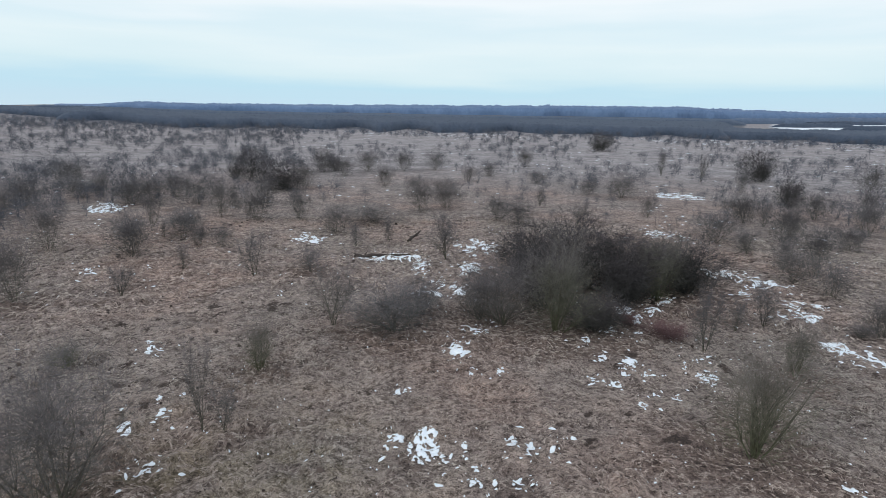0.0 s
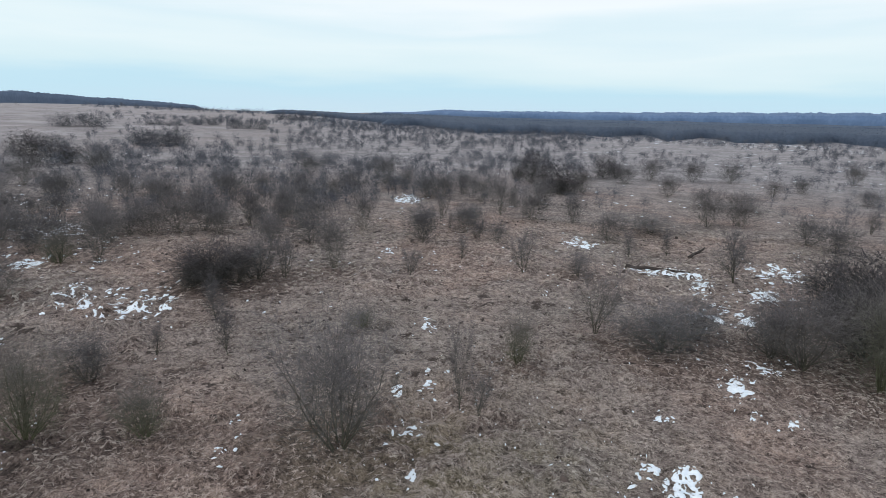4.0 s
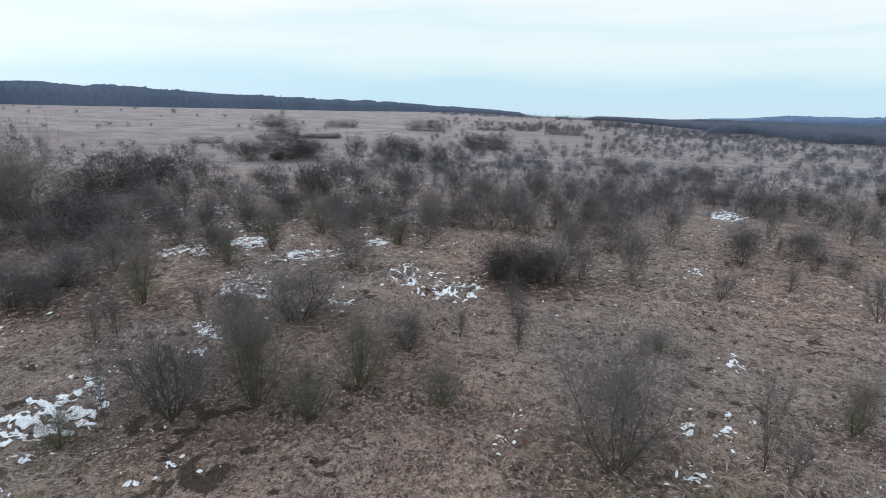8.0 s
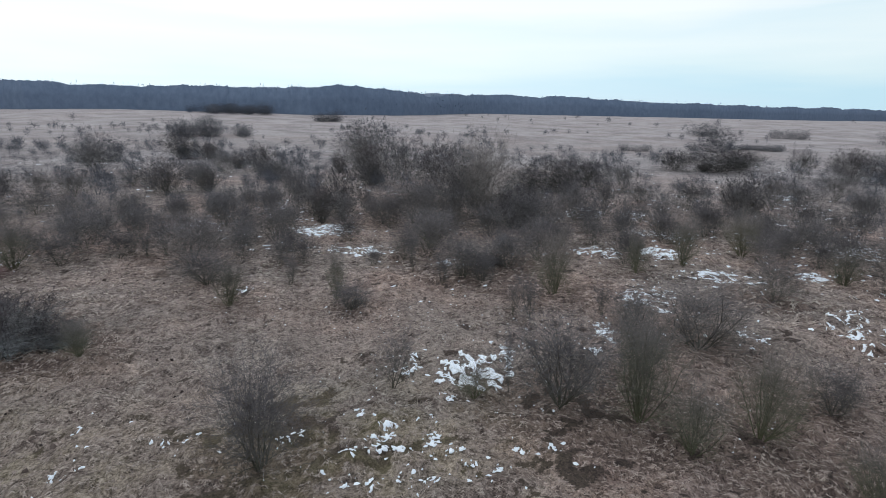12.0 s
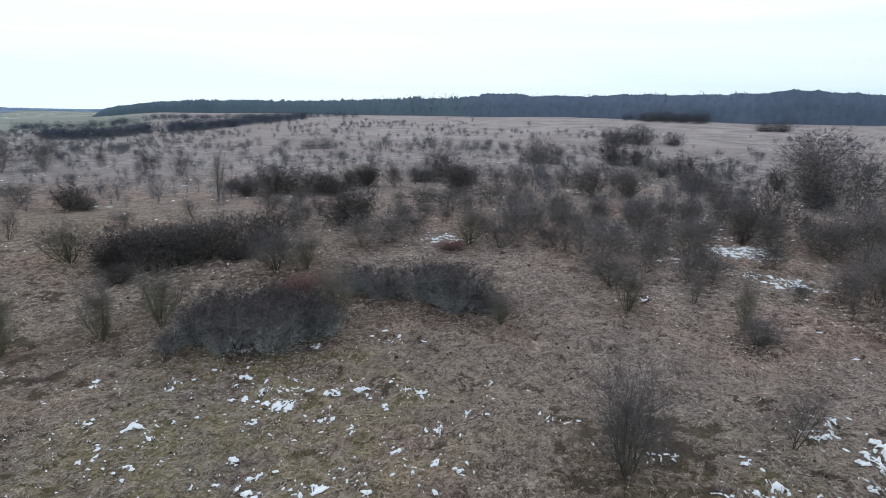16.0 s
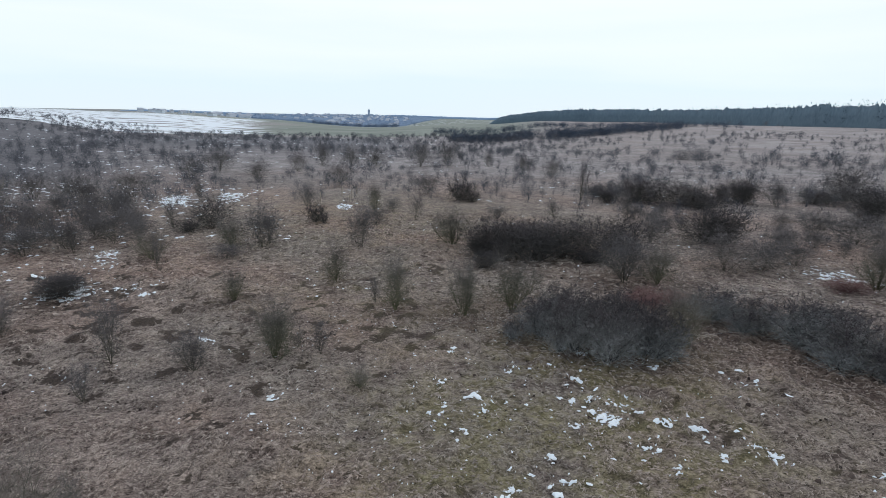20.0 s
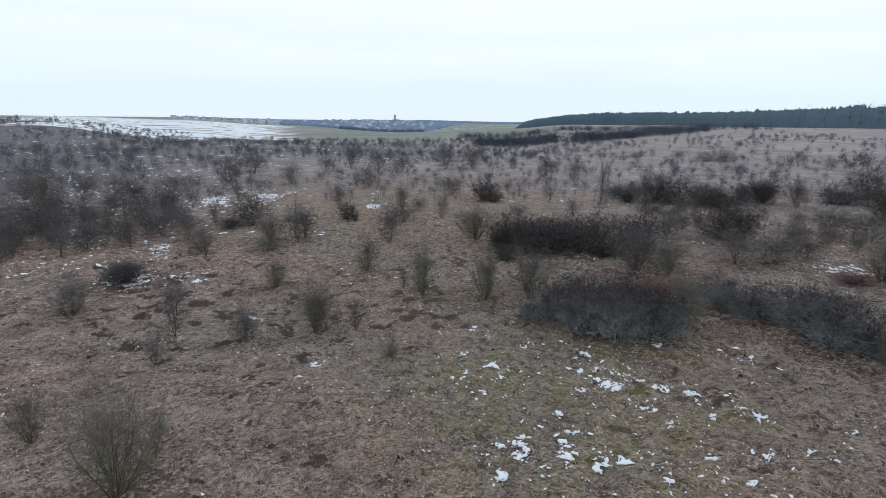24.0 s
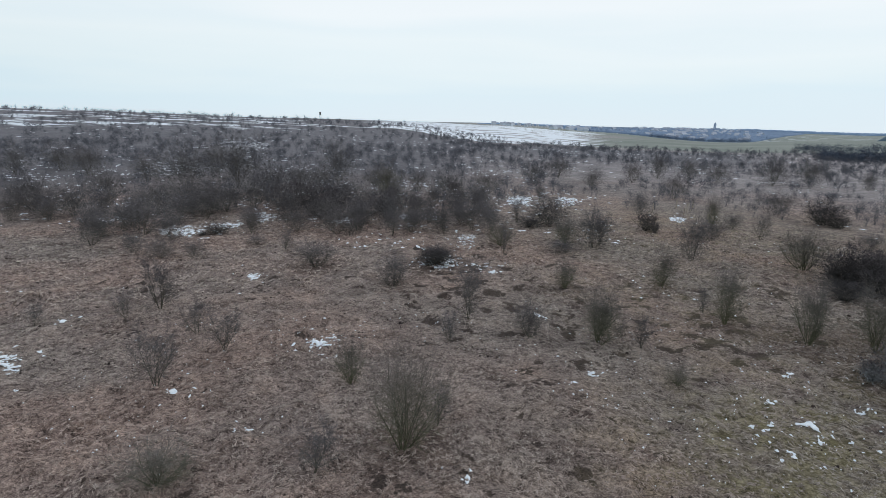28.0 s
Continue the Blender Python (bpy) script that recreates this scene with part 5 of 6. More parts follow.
# ---- snow ----
def snow_mesh(cx, cy, across, deep, amount, seed):
    """An irregular thin sheet of old snow: the cells of a fine grid where a ragged field is above zero, cut along its edge."""
    a = math.atan2(cy, cx)
    ux, uy = math.cos(a), math.sin(a)
    half_a, half_d = across * 1.15, deep * 1.15
    cell = max(0.05, min(0.5, max(half_a, half_d) / 46))
    na, nd = int(2 * half_a / cell) + 2, int(2 * half_d / cell) + 2
    s, t = np.meshgrid((np.arange(na) - na / 2) * cell, (np.arange(nd) - nd / 2) * cell, indexing="ij")
    x, y = cx + t * ux - s * uy, cy + t * uy + s * ux
    out = (s / half_a) ** 2 + (t / half_d) ** 2
    size = max(0.14, min(0.34, 0.30 * min(across, deep)))
    lie = 3.14 * float(hash2(np.array(seed), np.array(3), 5))
    s, t = s * math.cos(lie) - t * math.sin(lie), s * math.sin(lie) + t * math.cos(lie)
    bend = 0.8 * size * fbm(s / size / 2.0, t / size / 2.0, seed + 9, 2)
    rag = 0.75 * fbm(s / size / 1.6, (t + bend) / size, seed, 5, 0.6) + 0.5 * (0.45 - np.abs(fbm((s + bend) / size / 1.6, t / size / 1.1, seed + 5, 3, 0.6)) * 1.8)
    holes = (0.50 if math.hypot(cx, cy) < 30 else 0.62) * np.clip(np.abs(fbm(s / size / 0.45, t / size / 0.4, seed + 3, 3, 0.7)) * -3.0 + 0.55, 0, 1)
    f = rag * 2.5 - holes + (amount - 0.5) * 1.5 - 0.46 + 0.55 * (0.5 - out) - 1.2 * np.clip(out - 0.75, 0, 9)
    z = ground_z(x, y)
    lift = 0.065 if math.hypot(cx, cy) < 34 else 0.06
    verts, faces, known = [], [], {}

    def vert(key, px, py, pz):
        if key not in known:
            known[key] = len(verts)
            verts.append((px, py, pz))
        return known[key]

    for i, j in zip(*np.nonzero((f[:-1, :-1] > 0) | (f[1:, :-1] > 0) | (f[1:, 1:] > 0) | (f[:-1, 1:] > 0))):
        ring = [(i, j), (i + 1, j), (i + 1, j + 1), (i, j + 1)]
        poly = []
        for k in range(4):
            p, q = ring[k], ring[(k + 1) % 4]
            fp, fq = f[p], f[q]
            if fp > 0:
                poly.append(vert(p, x[p], y[p], z[p] + lift + 0.012 * min(1.0, fp * 3)))
            if (fp > 0) != (fq > 0):
                e = fp / (fp - fq)
                key = (p, q) if p < q else (q, p)
                poly.append(vert(key, x[p] + e * (x[q] - x[p]), y[p] + e * (y[q] - y[p]), z[p] + e * (z[q] - z[p]) + lift - 0.03))
        if len(poly) > 2:
            faces.append(poly)
    if not faces:
        return None
    me = bpy.data.meshes.new("snow_patch")
    me.from_pydata(verts, [], faces)
    me.polygons.foreach_set("use_smooth", np.ones(len(faces), bool))
    me.materials.append(M_SNOW)
    return me


CRUMBS = []


def lay_snow(rows, seed):
    for k, (x, y, across, deep, amount) in enumerate(rows):
        me = snow_mesh(x, y, across, max(deep, 0.25), amount, seed + 7 * k)
        CRUMBS.append((x, y, across, max(deep, 0.25)))
        if me:
            tagged(new("snow_patch", me), "ragged patch of thawing old snow on grass", "snow", group="snow patches", kind="stuff")


for i, rows in enumerate((SNOW_1, SNOW_2, SNOW_3, SNOW_4, SNOW_5, SNOW_6, SNOW_7, SNOW_8, SNOW_9)):
    lay_snow(rows, 1000 * (i + 1))


def flecks(count, r_lo, r_hi, size, seed, az_lo=-46, az_hi=255, clump=0.25):
    """Small leftover flecks of snow between the tussocks."""
    rng = np.random.default_rng(seed)
    a = rng.uniform(az_lo, az_hi, count * 6)
    r = np.sqrt(rng.uniform(r_lo ** 2, r_hi ** 2, count * 6))
    x, y = spot(a, r)
    keep = np.nonzero(fbm(x / 7.0, y / 7.0, seed, 3) > clump)[0][:count]
    fleck_mesh(x[keep], y[keep], np.full(len(keep), size), rng)


def fleck_mesh(x, y, size, rng):
    n = len(x)
    k = np.arange(7)
    rad = size[:, None] * np.clip(rng.lognormal(0, 0.5, (n, 1)), 0.3, 1.7) * rng.uniform(0.35, 1.3, (n, 7))
    turn = rng.uniform(0, 6.28, (n, 1)) + k * 2 * np.pi / 7
    st = rng.uniform(0.7, 2.0, (n, 1))
    way = rng.uniform(0, 3.14, (n, 1))
    lx, ly = np.cos(turn) * rad * st, np.sin(turn) * rad / st ** 0.5
    px = x[:, None] + lx * np.cos(way) - ly * np.sin(way)
    py = y[:, None] + lx * np.sin(way) + ly * np.cos(way)
    z = ground_z(x, y)
    rim = np.stack([px, py, ground_z(px, py) + 0.05], -1)
    mid = np.stack([x, y, z + 0.08 + np.minimum(0.5 * size, 0.05)], -1)[:, None]
    verts = np.concatenate([mid, rim], 1).reshape(-1, 3)
    b = (np.arange(n) * 8)[:, None, None]
    tri = np.stack([np.zeros(7, int), 1 + k, 1 + (k + 1) % 7], -1)[None]
    me = mesh_from("snow_flecks", verts, (b + tri).reshape(-1, 3), M_SNOW)
    tagged(new("snow_flecks", me), "scattered small leftover flecks of old snow", "snow", kind="stuff")


flecks(1100, 12, 30, 0.030, 71, clump=0.10)
flecks(600, 30, 62, 0.07, 72, clump=0.12)
flecks(800, 62, 130, 0.17, 73, clump=0.12)
flecks(700, 50, 120, 0.21, 74, 200, 255, clump=0.0)
flecks(800, 120, 300, 0.42, 75, 176, 255, clump=0.1)
flecks(260, 130, 320, 0.40, 76, -46, 14, clump=0.22)
flecks(300, 255, 325, 0.75, 77, -46, 8, clump=0.05)


flecks(420, 42, 85, 0.13, 78, 58, 128, clump=0.12)
flecks(420, 34, 90, 0.13, 80, 192, 245, clump=0.12)


def crumbs(seed):
    """Fragments that have parted from the larger patches as they thaw."""
    rng = np.random.default_rng(seed)
    xs, ys, ss = [], [], []
    for x, y, across, deep in CRUMBS:
        n = int(min(26, 4 + 5 * across * deep))
        a = math.atan2(y, x)
        s, t = rng.normal(0, across * 0.8 + 0.35, n), rng.normal(0, deep * 0.8 + 0.45, n)
        xs.append(x + t * math.cos(a) - s * math.sin(a)), ys.append(y + t * math.sin(a) + s * math.cos(a))
        ss.append(np.full(n, 0.035 + 0.0012 * math.hypot(x, y)))
    fleck_mesh(np.concatenate(xs), np.concatenate(ys), np.concatenate(ss), rng)


crumbs(79)


def clods(count, r_lo, r_hi, size, seed):
    """Torn lumps of dark earth and dung lying on the sward."""
    rng = np.random.default_rng(seed)
    a, r = rng.uniform(-46, 256, count * 5), np.sqrt(rng.uniform(r_lo ** 2, r_hi ** 2, count * 5))
    x, y = spot(a, r)
    keep = np.nonzero(fbm(x / 5.0, y / 5.0, seed, 3) > 0.12)[0][:count]
    x, y = x[keep], y[keep]
    n = len(x)
    k = np.arange(5) * 2 * np.pi / 5 + rng.uniform(0, 6.28, (n, 1))
    rad = size * rng.lognormal(0, 0.45, (n, 1)) * rng.uniform(0.6, 1.3, (n, 5))
    z = ground_z(x, y)
    rim = np.stack([x[:, None] + np.cos(k) * rad, y[:, None] + np.sin(k) * rad, z[:, None] - 0.01 + 0 * rad], -1)
    top = np.stack([x[:, None] + np.cos(k) * rad * 0.6, y[:, None] + np.sin(k) * rad * 0.6, z[:, None] + rad * rng.uniform(0.5, 1.1, (n, 5))], -1)
    cap = np.stack([x, y, z + rad.mean(1) * 0.95], -1)[:, None]
    verts = np.concatenate([rim, top, cap], 1).reshape(-1, 3)
    i, j = np.arange(5), (np.arange(5) + 1) % 5
    tri = np.concatenate([np.stack([i, j, j + 5], -1), np.stack([i, j + 5, i + 5], -1), np.stack([i + 5, j + 5, np.full(5, 10)], -1)])
    me = mesh_from("earth_clods", verts, (np.arange(n)[:, None, None] * 11 + tri[None]).reshape(-1, 3), M_CLOD)
    tagged(new("earth_clods", me), "small dark clods of torn earth on the grass", "clods", kind="stuff")


clods(1300, 11, 30, 0.035, 85)
clods(900, 28, 60, 0.055, 86)


def snow_strip(az_lo, az_hi, r, width, seed):
    """Snow left along a track: a thin uneven ribbon that follows the slope."""
    n = int((az_hi - az_lo) * 3)
    a = np.linspace(az_lo, az_hi, n)
    mid = r + 7 * fbm(a / 6.0, a * 0, seed, 2)
    half = width * np.clip(0.5 + 0.7 * fbm(a / 1.7, a * 0 + 3, seed + 1, 3), 0.05, 1.2)
    xi, yi = spot(a, mid - half)
    xo, yo = spot(a, mid + half)
    verts = np.concatenate([np.stack([xi, yi, ground_z(xi, yi) + 0.28], -1), np.stack([xo, yo, ground_z(xo, yo) + 0.32], -1)])
    k = np.arange(n - 1)
    me = mesh_from("snow_strip", verts, np.stack([k, k + n, k + n + 1, k + 1], -1)[:, ::-1], M_SNOW)
    tagged(new("snow_strip", me), "long strip of old snow along a distant track", "snow", kind="stuff")


snow_strip(213, 250, 338, 6.0, 91)
snow_strip(224, 238, 420, 7.0, 92)


# ---- grass ----
def tufts(count, r_lo, r_hi, blades_each, length, width, seed):
    rng = np.random.default_rng(seed)
    a, r = rng.uniform(-46, 256, count), np.sqrt(rng.uniform(r_lo ** 2, r_hi ** 2, count))
    x, y = spot(a, r)
    thin = (fbm(x / 2.4, y / 2.4, 31, 3) + rng.normal(0, 0.15, count) > -0.22) & (bare(x, y) < rng.uniform(0.3, 1.1, count))
    x, y = x[thin], y[thin]
    n = len(x)
    base = np.repeat(np.stack([x, y, ground_z(x, y) - 0.02], -1), blades_each, 0)
    base[:, :2] += rng.normal(0, 0.06, (n * blades_each, 2))
    lean = np.repeat(np.stack([vnoise(x / 1.3, y / 1.3, 41), vnoise(x / 1.3, y / 1.3, 42)], -1) * 1.1, blades_each, 0)
    d = np.concatenate([lean + rng.normal(0, 0.75, (n * blades_each, 2)), rng.uniform(0.25, 0.95, (n * blades_each, 1))], 1)
    d /= np.linalg.norm(d, axis=1, keepdims=True)
    big = np.repeat(0.6 + 0.9 * rng.random(n) ** 2, blades_each)[:, None]
    tip = base + d * length * big * rng.uniform(0.6, 1.2, (n * blades_each, 1))
    v, f = blades(base, tip, width * rng.uniform(0.6, 1.4, n * blades_each), rng)
    me = mesh_from("dry_grass", v, f, M_GRASS)
    tagged(new("dry_grass", me), "matted dry straw-coloured winter grass tussocks", "grass", kind="stuff")


def mops(cell, seed, r_lo, r_hi, each, reach, width, share, name_seed):
    """Tussocks: straw that springs from the crown of a mound, lies over to one side and hangs down round it."""
    rng = np.random.default_rng(name_seed)
    k = np.arange(-int(r_hi / cell) - 1, int(r_hi / cell) + 2).astype(float)
    i, j = (v.ravel() for v in np.meshgrid(k, k, indexing="ij"))
    a, b, c = hash2(i, j, seed), hash2(i, j, seed + 7), hash2(i, j, seed + 13)
    x, y = (i + a) * cell, (j + b) * cell
    r, az = np.hypot(x, y), azim(x, y)
    on = (r > r_lo) & (r < r_hi) & ((az > 312) | (az < 258)) & (c > 1 - share) & (bare(x, y) < rng.uniform(0.2, 0.9, len(x)))
    x, y, c = x[on], y[on], c[on]
    n = len(x)
    turn = rng.uniform(0, 2 * np.pi, (n, each))
    size = (reach * (0.45 + 0.75 * c))[:, None] * rng.uniform(0.6, 1.25, (n, each))
    lean = np.stack([vnoise(x / 2.2, y / 2.2, 43), vnoise(x / 2.2, y / 2.2, 44)], -1) * (reach * 0.6)
    mid = np.stack([x, y, ground_z(x, y) + 0.3 * reach], -1)[:, None]
    base = mid + np.stack([np.cos(turn) * 0.12 * size, np.sin(turn) * 0.12 * size, rng.uniform(-0.1, 0.12, (n, each)) * reach], -1)
    px, py = x[:, None] + np.cos(turn) * size + lean[:, :1], y[:, None] + np.sin(turn) * size + lean[:, 1:]
    tip = np.stack([px, py, ground_z(px.ravel(), py.ravel()).reshape(px.shape) + rng.uniform(0.0, 0.35, (n, each)) * reach], -1)
    v, f = blades(base.reshape(-1, 3), tip.reshape(-1, 3), width * rng.uniform(0.6, 1.4, n * each), rng)
    me = mesh_from("grass_tussocks", v, f, M_GRASS)
    tagged(new("grass_tussocks", me), "mop-headed tussocks of pale dry winter grass", "grass", kind="stuff")


mops(0.24, 63, 9, 33, 7, 0.14, 0.031, 0.86, 181)
mops(0.46, 62, 9, 33, 16, 0.20, 0.016, 0.55, 182)
mops(0.50, 64, 33, 60, 7, 0.30, 0.075, 0.75, 183)
tufts(12000, 9, 30, 7, 0.18, 0.012, 81)
tufts(1100, 9, 36, 16, 0.34, 0.013, 83)
tufts(14000, 30, 62, 4, 0.28, 0.036, 82)


# ---- far brush, woods and forest ----
def clump_proto(seed, twigs, width, length, low=0.2, foot=6, tall=0.0):
    """A rounded lumpy crown of short thin twigs, one metre high, over a few stems."""
    rng = np.random.default_rng(seed)
    u = rng.normal(size=(twigs, 3))
    u /= np.linalg.norm(u, axis=1, keepdims=True)
    lump = 1 + 0.32 * vnoise(np.arctan2(u[:, 1], u[:, 0]) * 1.6 + seed, u[:, 2] * 2.0, seed)
    k = np.minimum(rng.uniform(0.02, 1.0, twigs) ** 0.68 * lump * np.exp(rng.normal(0, 0.10, twigs)), 1.12)
    mid = 0.5 + low * 0.5
    c = np.array([0, 0, mid]) + u * k[:, None] * np.array([0.42, 0.42, 0.92 - mid])
    c[:, :2] *= 0.8 + 0.2 * np.clip(c[:, 2:] / 0.4, 0, 1)
    d = u * 0.7 + rng.normal(size=(twigs, 3)) * 0.6 + np.array([0, 0, 0.55 + tall])
    d /= np.linalg.norm(d, axis=1, keepdims=True)
    tip = c + d * length * rng.uniform(0.6, 1.3, (twigs, 1))
    c = c - d * length * 0.3
    fb = np.concatenate([rng.normal(0, 0.03, (foot, 2)), np.full((foot, 1), -0.02)], 1)
    ft = np.concatenate([rng.normal(0, 0.09, (foot, 2)), rng.uniform(0.35, 0.7, (foot, 1))], 1)
    w = np.concatenate([width * rng.uniform(0.6, 1.3, twigs), np.full(foot, 0.014)])
    return blades(np.concatenate([c, fb]), np.concatenate([tip, ft]), w, rng)


def scatter(name, x, y, h, w, protos, mat, label, category, seed):
    """Many far shrubs or trees as one mesh."""
    rng = np.random.default_rng(seed)
    z = ground_z(x, y)
    vs, fs, at = [], [], 0
    which, turn = rng.integers(0, len(protos), len(x)), rng.uniform(0, 6.28, len(x))
    for k, (pv, pf) in enumerate(protos):
        m = np.nonzero(which == k)[0]
        c, s = np.cos(turn[m])[:, None], np.sin(turn[m])[:, None]
        v = np.stack([x[m, None] + (pv[:, 0] * c - pv[:, 1] * s) * w[m, None], y[m, None] + (pv[:, 0] * s + pv[:, 1] * c) * w[m, None],
                      z[m, None] - 0.05 + pv[:, 2] * h[m, None]], -1)
        f = pf[None] + (np.arange(len(m)) * len(pv))[:, None, None]
        vs.append(v.reshape(-1, 3)), fs.append(f.reshape(-1, 3) + at)
        at += v.size // 3
    me = mesh_from(name, np.concatenate(vs), np.concatenate(fs), mat)
    me.polygons.foreach_set("use_smooth", np.ones(len(me.polygons), bool))
    return tagged(new(name, me), label, category, kind="stuff")


MID = [clump_proto(s, 460, 0.0100, 0.085, low=0.06, foot=7, tall=-0.2) for s in range(8)]
NEXT = [clump_proto(s, 220, 0.0200, 0.095, low=0.06, foot=5, tall=-0.2) for s in range(50, 58)]
FAR = [clump_proto(s, 90, 0.034, 0.17, low=0.04, foot=3, tall=-0.3) for s in range(10, 18)]
CROWN = [clump_proto(s, 130, 0.033, 0.085, low=-0.3, foot=2, tall=-0.5) for s in range(20, 26)]


def sample(count, az_lo, az_hi, r_lo, r_hi, seed, cell, level, even=False):
    """Places in a sector, gathered in drifts."""
    rng = np.random.default_rng(seed)
    n = count * 8
    a = rng.uniform(az_lo, az_hi, n)
    r = rng.uniform(r_lo, r_hi, n) if even else np.sqrt(rng.uniform(r_lo ** 2, r_hi ** 2, n))
    x, y = spot(a, r)
    keep = np.nonzero(fbm(x / cell, y / cell, seed, 3) + rng.normal(0, 0.10, n) > level)[0][:count]
    return x[keep], y[keep], rng


def brush(count, az_lo, az_hi, r_lo, r_hi, seed, protos, h=(1.6, 3.4), cell=22.0, level=-0.05, even=False, name="far_shrubs"):
    x, y, rng = sample(count, az_lo, az_hi, r_lo, r_hi, seed, cell, level, even)
    hh = 0.88 * rng.uniform(*h, len(x)) * rng.lognormal(0, 0.18, len(x))
    ww = hh * rng.uniform(0.75, 1.3, len(x))
    far = np.hypot(x, y) > 92
    for forms, m in ((protos, ~far), (NEXT if protos is MID else protos, far)):
        if m.any():
            scatter(name, x[m], y[m], hh[m], ww[m], forms, M_FAR_BRUSH, "bare shrubs in haze-tinted blue-grey over the distant heath", "shrubs", seed)


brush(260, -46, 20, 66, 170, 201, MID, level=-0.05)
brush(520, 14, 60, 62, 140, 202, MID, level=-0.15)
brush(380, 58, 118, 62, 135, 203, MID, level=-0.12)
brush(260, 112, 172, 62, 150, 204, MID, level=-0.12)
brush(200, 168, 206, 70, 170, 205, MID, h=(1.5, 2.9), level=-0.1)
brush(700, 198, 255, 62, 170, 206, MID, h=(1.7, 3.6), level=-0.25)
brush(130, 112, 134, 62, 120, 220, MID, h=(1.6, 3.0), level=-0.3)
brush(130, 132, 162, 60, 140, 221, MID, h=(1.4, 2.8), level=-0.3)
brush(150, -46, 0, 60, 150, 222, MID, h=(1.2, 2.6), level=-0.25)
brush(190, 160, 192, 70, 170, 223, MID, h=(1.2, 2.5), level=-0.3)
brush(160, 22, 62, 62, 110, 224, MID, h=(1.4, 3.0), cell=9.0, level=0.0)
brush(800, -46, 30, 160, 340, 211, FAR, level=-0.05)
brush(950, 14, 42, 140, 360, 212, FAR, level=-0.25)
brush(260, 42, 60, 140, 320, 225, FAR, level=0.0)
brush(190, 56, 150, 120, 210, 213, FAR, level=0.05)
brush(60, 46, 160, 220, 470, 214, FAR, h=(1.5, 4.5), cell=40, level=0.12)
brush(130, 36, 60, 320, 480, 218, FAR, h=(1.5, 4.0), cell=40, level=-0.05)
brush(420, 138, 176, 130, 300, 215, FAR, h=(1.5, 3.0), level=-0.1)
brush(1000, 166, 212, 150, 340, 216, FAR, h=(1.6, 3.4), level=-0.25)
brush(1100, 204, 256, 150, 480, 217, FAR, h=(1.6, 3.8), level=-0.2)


def canopy(name, label, mat, a_lo, a_hi, r_in, r_out, h, seed, rows=8, cell=0.1, fringe=1.0, taper=1.5, rag=0.05, tops=0.12, wander=0.05):
    """Woodland far off: a closed, uneven roof of crowns with a steep front, and single twiggy tops that stand out of it."""
    rng = np.random.default_rng(seed)
    n = int((a_hi - a_lo) / cell)
    a = np.linspace(a_lo, a_hi, n)
    near, far, high = (f(a) if callable(f) else np.full(n, float(f)) for f in (r_in, r_out, h))
    near = near * (1 + wander * fbm(a / 3.0, a * 0, seed, 2))
    end = np.clip(np.minimum(a - a_lo, a_hi - a) / taper, 0, 1)
    high = high * end * (2 - end)
    u = np.concatenate([[0, 0.0], np.linspace(0.02, 1, rows)])
    r = near[None] + (far - near)[None] * u[:, None] + np.array([0.0, 0.6] + [1.2] * rows)[:, None]
    x, y = spot(np.broadcast_to(a, r.shape), r)
    s = 1.3 * high.max()
    full = 0.80 + 0.20 * fbm(x / s, y / s, seed + 1, 4, 0.7) + rng.normal(0, rag, x.shape)
    full[0], full[1] = -0.4, 0.5 * full[1]
    verts = np.stack([x, y, ground_z(x, y) + high * full], -1).reshape(-1, 3)
    idx = np.arange(r.size).reshape(r.shape)
    q = np.stack([idx[:-1, :-1], idx[:-1, 1:], idx[1:, 1:], idx[1:, :-1]], -1).reshape(-1, 4)
    faces = np.concatenate([q[:, [0, 1, 2]], q[:, [0, 2, 3]]])
    m = int(n * (rows + 1) * fringe)
    p = verts[rng.integers(n, len(verts), m)] + rng.normal(0, 0.3, (m, 3))
    d = np.stack([rng.normal(0, 0.25, m), rng.normal(0, 0.25, m), rng.uniform(0.5, 1.0, m)], 1)
    p -= d * high.max() * tops * 0.4
    bv, bf = blades(p, p + d * high.max() * tops, 0.0008 * np.hypot(p[:, 0], p[:, 1]), rng)
    me = mesh_from(name, np.concatenate([verts, bv]), np.concatenate([faces, bf + len(verts)]), mat)
    smooth = np.zeros(len(me.polygons), bool)
    smooth[:len(faces)] = True
    me.polygons.foreach_set("use_smooth", smooth)
    tagged(new(name, me), label, "woodland", kind="stuff")


def edge(xs, ys):
    return lambda a: np.interp(a, xs, ys)


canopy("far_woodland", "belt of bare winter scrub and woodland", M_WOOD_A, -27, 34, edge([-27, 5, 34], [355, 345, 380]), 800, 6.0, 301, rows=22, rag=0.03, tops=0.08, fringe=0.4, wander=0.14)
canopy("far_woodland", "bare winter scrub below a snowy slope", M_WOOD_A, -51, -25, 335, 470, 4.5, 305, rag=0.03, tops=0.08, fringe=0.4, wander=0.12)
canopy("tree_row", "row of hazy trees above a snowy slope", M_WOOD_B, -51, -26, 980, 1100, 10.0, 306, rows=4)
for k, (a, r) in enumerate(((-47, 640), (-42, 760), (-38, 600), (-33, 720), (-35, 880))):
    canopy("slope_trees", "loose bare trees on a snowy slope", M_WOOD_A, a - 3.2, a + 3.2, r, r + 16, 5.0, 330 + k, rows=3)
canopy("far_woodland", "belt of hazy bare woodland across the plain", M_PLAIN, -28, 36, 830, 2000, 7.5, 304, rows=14)
